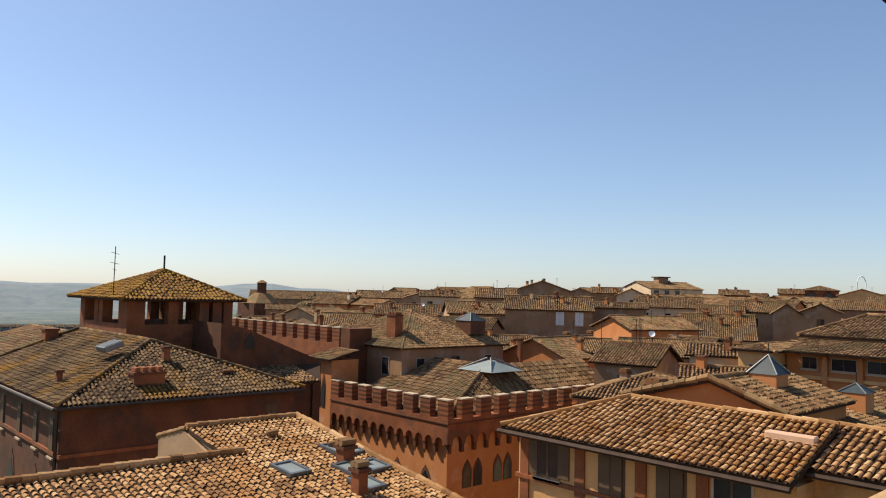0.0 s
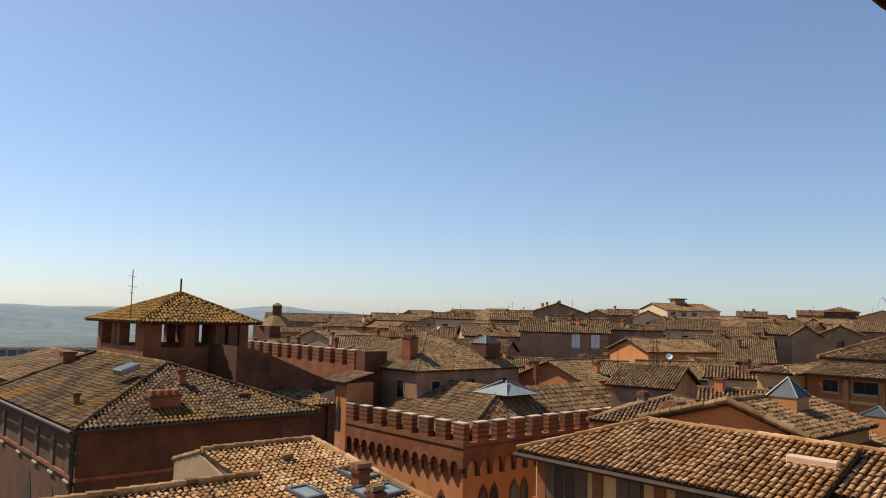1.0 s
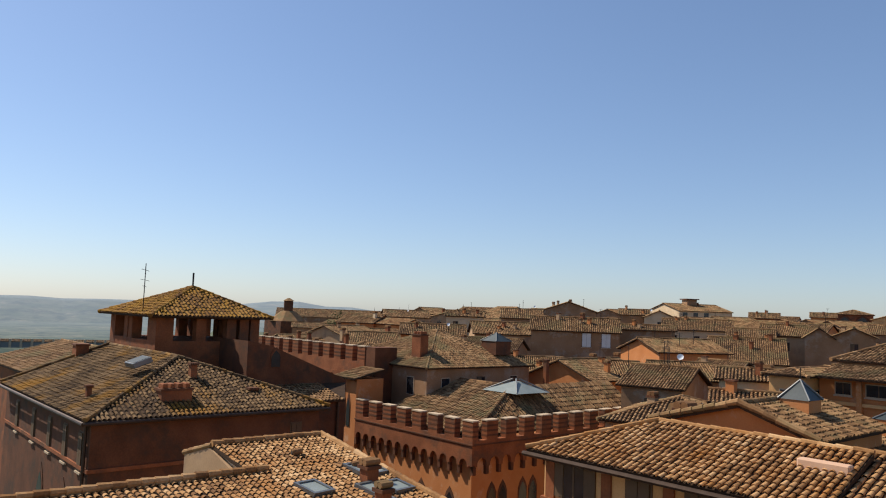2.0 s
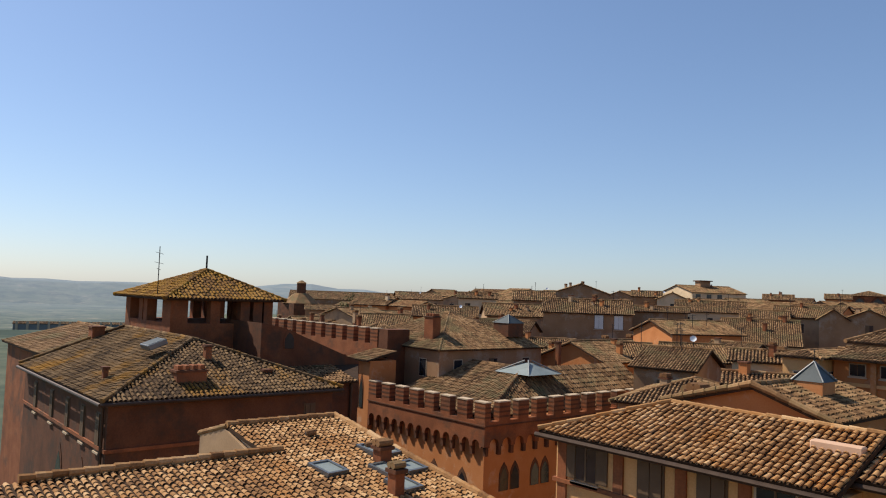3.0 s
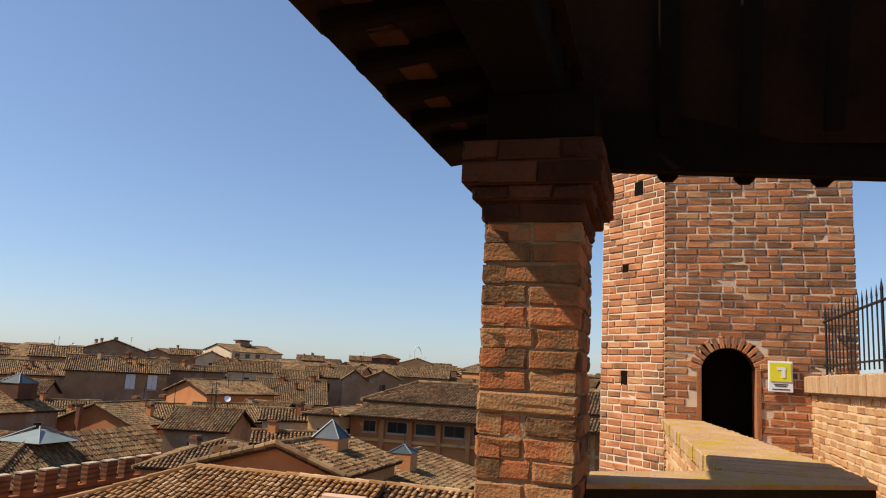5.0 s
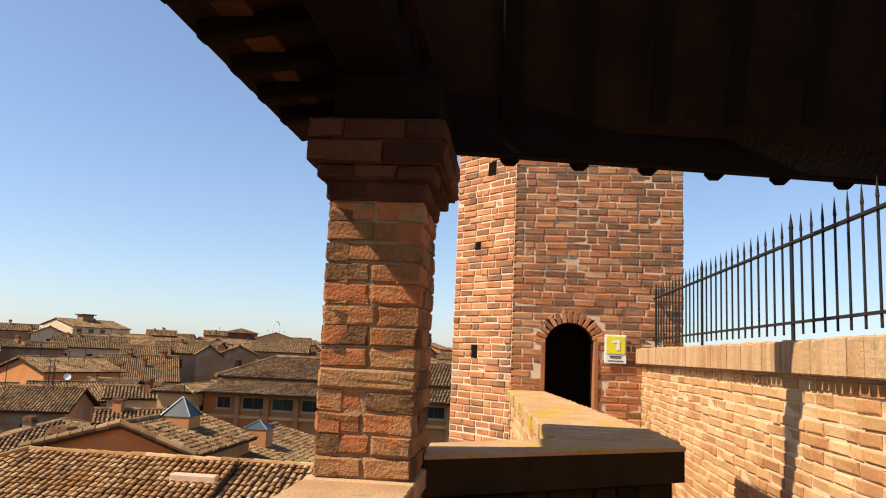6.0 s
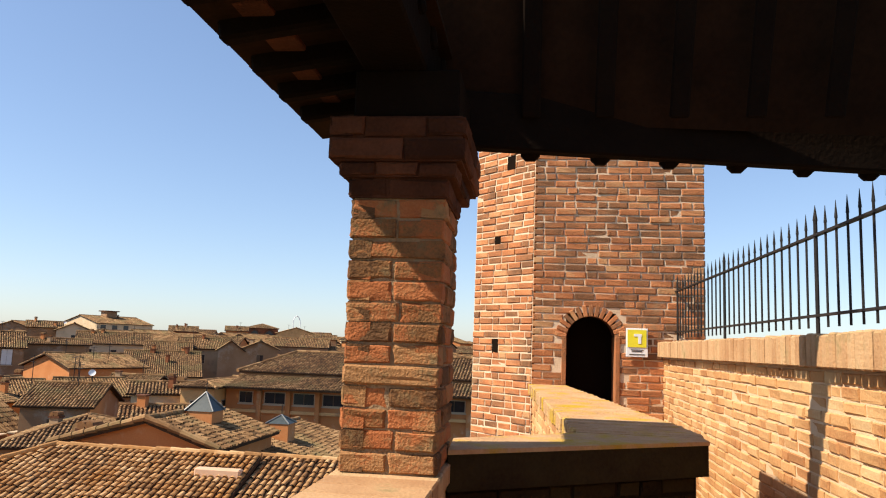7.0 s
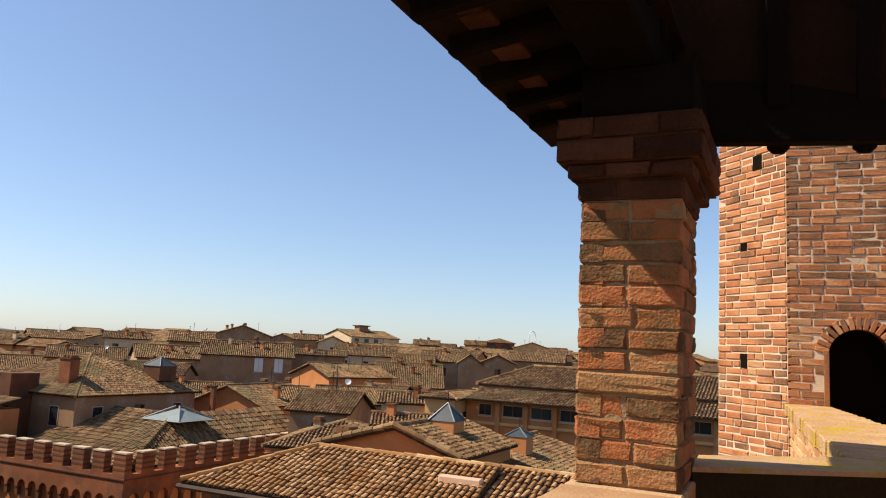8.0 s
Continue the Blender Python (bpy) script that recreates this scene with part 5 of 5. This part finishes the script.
tail = part("rafter_tail", boxes((-0.042, 0.042, 0, 0.07, 0, 0.14), bevel=0.022), M_SHADEWOOD)
tagged(tail, "shade-darkened rafter tail showing under the beam", "rafter", "loggia rafter tails")
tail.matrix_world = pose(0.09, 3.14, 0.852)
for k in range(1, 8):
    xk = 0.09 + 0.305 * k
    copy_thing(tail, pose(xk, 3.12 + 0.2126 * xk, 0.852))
rl = part("rafter", boxes((0.04, 0.77, -0.035, 0.035, -0.10, -0.005), bevel=0.012), M_SHADEWOOD)
tagged(rl, "shade-darkened timber rafter under the loggia roof", "rafter", "loggia rafters")
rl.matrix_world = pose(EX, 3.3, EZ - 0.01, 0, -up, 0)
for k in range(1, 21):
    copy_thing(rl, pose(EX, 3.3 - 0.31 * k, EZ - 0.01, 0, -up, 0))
XT = -0.25
ZT = EZ + SL * (XT - EX)
FZN = FZ0 + FS * (FY0 - FYN)
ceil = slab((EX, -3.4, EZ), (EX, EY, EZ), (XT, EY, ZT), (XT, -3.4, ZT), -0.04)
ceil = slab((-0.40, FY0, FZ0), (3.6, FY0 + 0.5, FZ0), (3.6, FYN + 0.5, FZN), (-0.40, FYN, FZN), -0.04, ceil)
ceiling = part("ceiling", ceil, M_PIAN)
tagged(ceiling, "brick slab ceiling under the loggia tiles, darkened for shade", "ceiling", kind="structure")
lt = thing("loggia_roof", "old clay tile roof of the loggia", "roof")
E0, EU = EX - 0.03, EZ + 0.06
part("roof_tiles", tile_mesh("roof_tiles", (E0, EY, EU), (E0, -3.4, EU), (XT - 0.14, -3.4, ZT + 0.04), (XT - 0.14, EY, ZT + 0.04), 0.2, 0.34, 5), M_TILE, lt, kind="stuff")
# eave slabs take a brick colour darkened to imitate their shaded undersides
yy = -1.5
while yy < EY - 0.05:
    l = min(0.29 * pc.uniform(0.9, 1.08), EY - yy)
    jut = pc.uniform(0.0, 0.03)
    part("eave_slab", boxes((EX - 0.03 + jut, EX + 0.24 + jut, yy, yy + l - 0.012, EZ - 0.018 + pc.uniform(-0.003, 0.003), EZ + 0.045), bevel=0.006), M_SHADEBRICK, lt)
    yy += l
end_tile = bmesh.new()
for j in range(6):
    a0, a1 = math.pi * j / 6, math.pi * (j + 1) / 6
    q = [(0.0, 0.085), (0.3, 0.07)]
    vs = [end_tile.verts.new((x, math.cos(a) * r, math.sin(a) * r * 0.85)) for x, r in q for a in (a0, a1)]
    vi = [end_tile.verts.new((x, math.cos(a) * (r - 0.016), math.sin(a) * (r - 0.016) * 0.85)) for x, r in q for a in (a0, a1)]
    end_tile.faces.new((vs[0], vs[1], vs[3], vs[2])); end_tile.faces.new((vi[2], vi[3], vi[1], vi[0])); end_tile.faces.new((vs[1], vs[0], vi[0], vi[1]))
first_end = part("eave_tile", end_tile, M_TILE_ONE, lt)
for k in range(26):
    ob = first_end if k == 0 else new("eave_tile", first_end.data)
    ob.parent = lt
    ob.matrix_world = pose(EX - 0.025 + pc.uniform(-0.02, 0.012), EY - 0.12 - 0.2 * k + pc.uniform(-0.012, 0.012), EZ + 0.05 + pc.uniform(0, 0.012), 0, -8.5, pc.uniform(-4, 4))


# parapets of the walk to the tower
def prism(name, plan, ztops, zb, material):
    v = [(x, y, zb) for x, y in plan] + [(x, y, z) for (x, y), z in zip(plan, ztops)]
    k = len(plan)
    b = bmesh.new()
    vs = [b.verts.new(p) for p in v]
    b.faces.new(vs[:k][::-1]); b.faces.new(vs[k:])
    for i in range(k):
        j = (i + 1) % k
        b.faces.new((vs[i], vs[j], vs[k + j], vs[k + i]))
    return part(name, b, material)


# parapet face coloured near-black to imitate the roof's shade
wall_n = prism("wall_near_parapet", [(-0.2, 2.98), (0.89, 3.72), (0.89, 3.95), (0.3, 3.95), (-0.2, 3.3)], [-0.521] * 5, -EYE, M_SHADE_PARAPET)
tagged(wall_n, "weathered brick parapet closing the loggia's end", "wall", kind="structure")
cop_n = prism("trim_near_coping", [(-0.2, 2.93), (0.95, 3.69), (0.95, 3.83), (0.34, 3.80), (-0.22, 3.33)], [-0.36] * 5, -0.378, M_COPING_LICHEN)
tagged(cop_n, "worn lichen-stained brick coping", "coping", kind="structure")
# coping front painted dark as shaded, under the paler lit top
cop_b = prism("trim_near_coping_edge", [(-0.2, 2.937), (0.945, 3.694), (0.945, 3.825), (0.34, 3.797), (-0.215, 3.327)], [-0.379] * 5, -0.52, M_SHADE_PARAPET)
tagged(cop_b, "brick coping edge, coloured dark for roof shade", "coping", kind="structure")
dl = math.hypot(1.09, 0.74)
lay(wall_n, (-0.2, 2.97), (1.09 / dl, 0.74 / dl), dl, -1.5, -0.525, M_SHADE_PARAPET, 0.075, 0.25, seed=5)
wall_p = prism("wall_walk_parapet", [(0.36, 3.85), (0.92, 3.85), (0.41, 7.6), (0.13, 7.6)], [-0.44, -0.44, -0.40, -0.40], -EYE, M_MORTAR_OR)
tagged(wall_p, "brick parapet beside the walk to the tower", "wall", kind="structure")
cop_p = prism("trim_walk_coping", [(0.345, 3.84), (0.95, 3.84), (0.435, 7.59), (0.10, 7.59)], [-0.36, -0.36, -0.315, -0.315], -0.44, M_COPING_LICHEN)
tagged(cop_p, "sloping lichen-covered brick coping", "coping", kind="structure")
yy = 3.88
while yy < 7.55:
    l, k = 0.068 * pc.uniform(0.9, 1.1), (yy - 3.84) / 3.75
    xa, xb, zt = 0.345 - 0.245 * k, 0.95 - 0.515 * k, -0.36 + 0.045 * k
    part("coping_brick", boxes((xa - 0.022 + pc.uniform(-0.008, 0.008), xb + 0.02, yy, yy + l - 0.007, zt - 0.088, zt + 0.012 + pc.uniform(-0.004, 0.004)), bevel=0.008), M_COPING_LICHEN, cop_p)
    yy += l
dp = math.hypot(0.23, 3.75)
lay(wall_p, (0.115, 7.6), (0.23 / dp, -3.75 / dp), dp, -1.6, -0.44, M_WBRICK, 0.08, 0.25, seed=6)

# high wall with the iron fence
WX = 1.39
wall_r = part("wall_right", boxes((WX + 0.007, WX + 0.4, -3.2, 7.6, -EYE, 0.0)), M_MORTAR_OR)
tagged(wall_r, "tan brick wall along the walk", "wall", kind="structure")
lay(wall_r, (WX, 7.6), (0, -1), 5.9, -1.4, -0.005, M_WBRICK, 0.058, 0.21, joint=0.009, seed=8)
yy = 1.2
while yy < 7.58:
    l = 0.068 * pc.uniform(0.9, 1.1)
    part("coping_brick", boxes((WX - 0.06 + pc.uniform(-0.006, 0.004), WX + 0.42, yy, yy + l - 0.010, 0.003, 0.15 + pc.uniform(-0.006, 0.006)), bevel=0.008), M_COPING, wall_r)
    yy += l
fence = thing("fence", "black wrought iron fence with spear points on the wall", "fence")
FXX = WX + 0.12
for z in (0.255, 0.655):
    part("rail", boxes((FXX - 0.012, FXX + 0.012, -1.0, 7.6, z - 0.006, z + 0.006)), M_IRON, fence)
bar = bmesh.new()
tube([(0, 0, 0.195), (0, 0, 0.70)], 0.0062, 8, bar)
bmesh.ops.create_cone(bar, cap_ends=True, segments=8, radius1=0.0085, radius2=0.001, depth=0.085, matrix=pose(0, 0, 0.742))
bar_ob = part("bar", bar, M_IRON, fence)
pst = bmesh.new()
tube([(0, 0, 0.14), (0, 0, 0.73)], 0.0105, 8, pst)
bmesh.ops.create_cone(pst, cap_ends=True, segments=8, radius1=0.013, radius2=0.001, depth=0.08, matrix=pose(0, 0, 0.77))
pst_ob = part("post", pst, M_IRON, fence)
k = 0
yb = 5.69 + 1.82
while yb > 0.2:
    src = pst_ob if k % 14 == 0 else bar_ob
    if k in (0, 1):
        ob = src
    else:
        ob = new("post" if src is pst_ob else "bar", src.data); ob.parent = fence
    ob.location = (FXX, yb, 0)
    k += 1
    yb -= 1.82 / 14
# ---- the brick tower ----
tower = part("wall_tower", boxes((0.13, 0.44, 7.608, 7.95, -EYE, 6), (0.93, 1.78, 7.608, 7.95, -EYE, 6), (0.44, 0.93, 7.608, 7.95, 0.42, 6), (0.44, 0.93, 7.608, 7.95, -EYE, FLOOR),
                             (1.5, 1.78, 7.95, 9.6, -EYE, 6), (0.1, 1.5, 9.3, 9.6, -EYE, 6)), M_MORTAR)
# unseen slabs added inside the tower to keep sky light off the doorway
part("tower_landing", boxes((-0.05, 1.55, 7.8, 9.4, 2.4, 2.5), (-0.35, -0.05, 8.15, 9.4, 2.4, 2.5), (-0.05, 1.55, 7.8, 9.4, FLOOR - 0.14, FLOOR - 0.02), (-0.35, -0.05, 8.15, 9.4, FLOOR - 0.14, FLOOR - 0.02), (0.0, 0.12, 9.2, 9.5, -EYE, 6), (-0.31, 0.0, 9.3, 9.5, -EYE, 6)), M_BRICK_DK, tower)
# added near-black panel imitates the unlit inside of the doorway
part("door_leaf", boxes((0.40, 0.97, 8.02, 8.07, FLOOR, 0.6)), M_SHADEWOOD, tower, "near-black panel for the shade inside the arch")
tagged(tower, "old brick stair tower with an arched doorway", "tower", kind="structure")
side = prism("wall_tower_side", [(0.106, 7.606), (0.13, 7.95), (-0.3, 8.5), (-0.3, 9.6), (-0.539, 9.6), (-0.539, 8.251)], [6] * 6, -EYE, M_MORTAR)
tagged(side, "sunlit chamfered brick side of the tower", "tower", kind="structure")
ctop = 0.385


def door_gap(c, z, l):
    x = 0.10 + c
    if FLOOR < z < 0.17 and 0.44 - l * 0.35 < x < 0.93 + l * 0.35:
        return True
    return z >= 0.17 and math.hypot(x - 0.685, (z - 0.15) * 1.0) < 0.36


lay(tower, (0.10, 7.6), (1, 0), 1.70, -0.75, 2.35, M_TBRICK, 0.072, 0.215, joint=0.013, skip=door_gap, seed=12, thick=0.07)
for k in range(15):
    a = math.pi * (0.06 + 0.88 * k / 14)
    v = part("voussoir", boxes((-0.021, 0.021, -0.005, 0.07, 0.245, 0.36), bevel=0.004), M_TBRICK, tower)
    v.matrix_world = pose(0.685, 7.6, 0.14, 0, 90 - math.degrees(a), 0)
part("jamb", boxes((0.40, 0.445, 7.59, 7.95, FLOOR, 0.19), (0.925, 0.97, 7.59, 7.95, FLOOR, 0.19), bevel=0.004), M_TBRICK, tower)
spandrel = bmesh.new()
vs = [(0.44 - 0.02, 0.15)] + [(0.685 - 0.247 * math.cos(math.pi * j / 12), 0.15 + 0.247 * math.sin(math.pi * j / 12)) for j in range(13)] + [(0.95, 0.15), (0.95, 0.5), (0.42, 0.5)]
fs = spandrel.faces.new([spandrel.verts.new((x, 7.66, z)) for x, z in vs])
ex = bmesh.ops.extrude_face_region(spandrel, geom=[fs])
bmesh.ops.translate(spandrel, verts=[v for v in ex["geom"] if isinstance(v, bmesh.types.BMVert)], vec=(0, 0.27, 0))
part("arch_back", spandrel, M_BRICK_DK, tower)
r2c = math.sqrt(0.5)
CL = 0.645 / r2c


HOLES = ((0.36, 0.06, 0.045), (0.36, 1.18, 0.045), (0.55, 2.02, 0.06))
lay(side, (-0.545, 8.245), (r2c, -r2c), CL, -1.3, 2.6, M_TBRICK, 0.072, 0.215, joint=0.013, cuts=HOLES, seed=14, thick=0.07)
# shallow near-black insets paint the shade of deep holes
for hc, hz, hw in HOLES:
    h = part("putlog_hole", boxes((-hw, hw, 0.004, 0.05, -0.075, 0.075)), M_SHADEWOOD, side, "near-black inset for the shade in a scaffolding hole")
    h.matrix_world = pose(-0.545 + r2c * hc, 8.245 - r2c * hc, hz, 0, 0, -45)
sign = thing("sign", "yellow and white notice sign on the tower wall", "sign", "", (1.13, 7.565, 0.14))
part("board", boxes((-0.105, 0.105, -0.006, 0.012, -0.14, 0.14), bevel=0.003), M_WHITE, sign)
part("print", boxes((-0.09, 0.09, -0.012, -0.007, -0.045, 0.125)), M_YELLOW, sign, "yellow printed square")
part("pictogram", boxes((-0.03, 0.045, -0.016, -0.0125, 0.06, 0.085), (0.01, 0.04, -0.016, -0.0125, -0.01, 0.06)), M_WHITE, sign)
for z, w in ((-0.07, 0.06), (-0.085, 0.05), (-0.115, 0.075)):
    part("text_line", boxes((-w, w, -0.009, -0.0065, z - 0.004, z + 0.004)), M_INK_HOLE, sign)
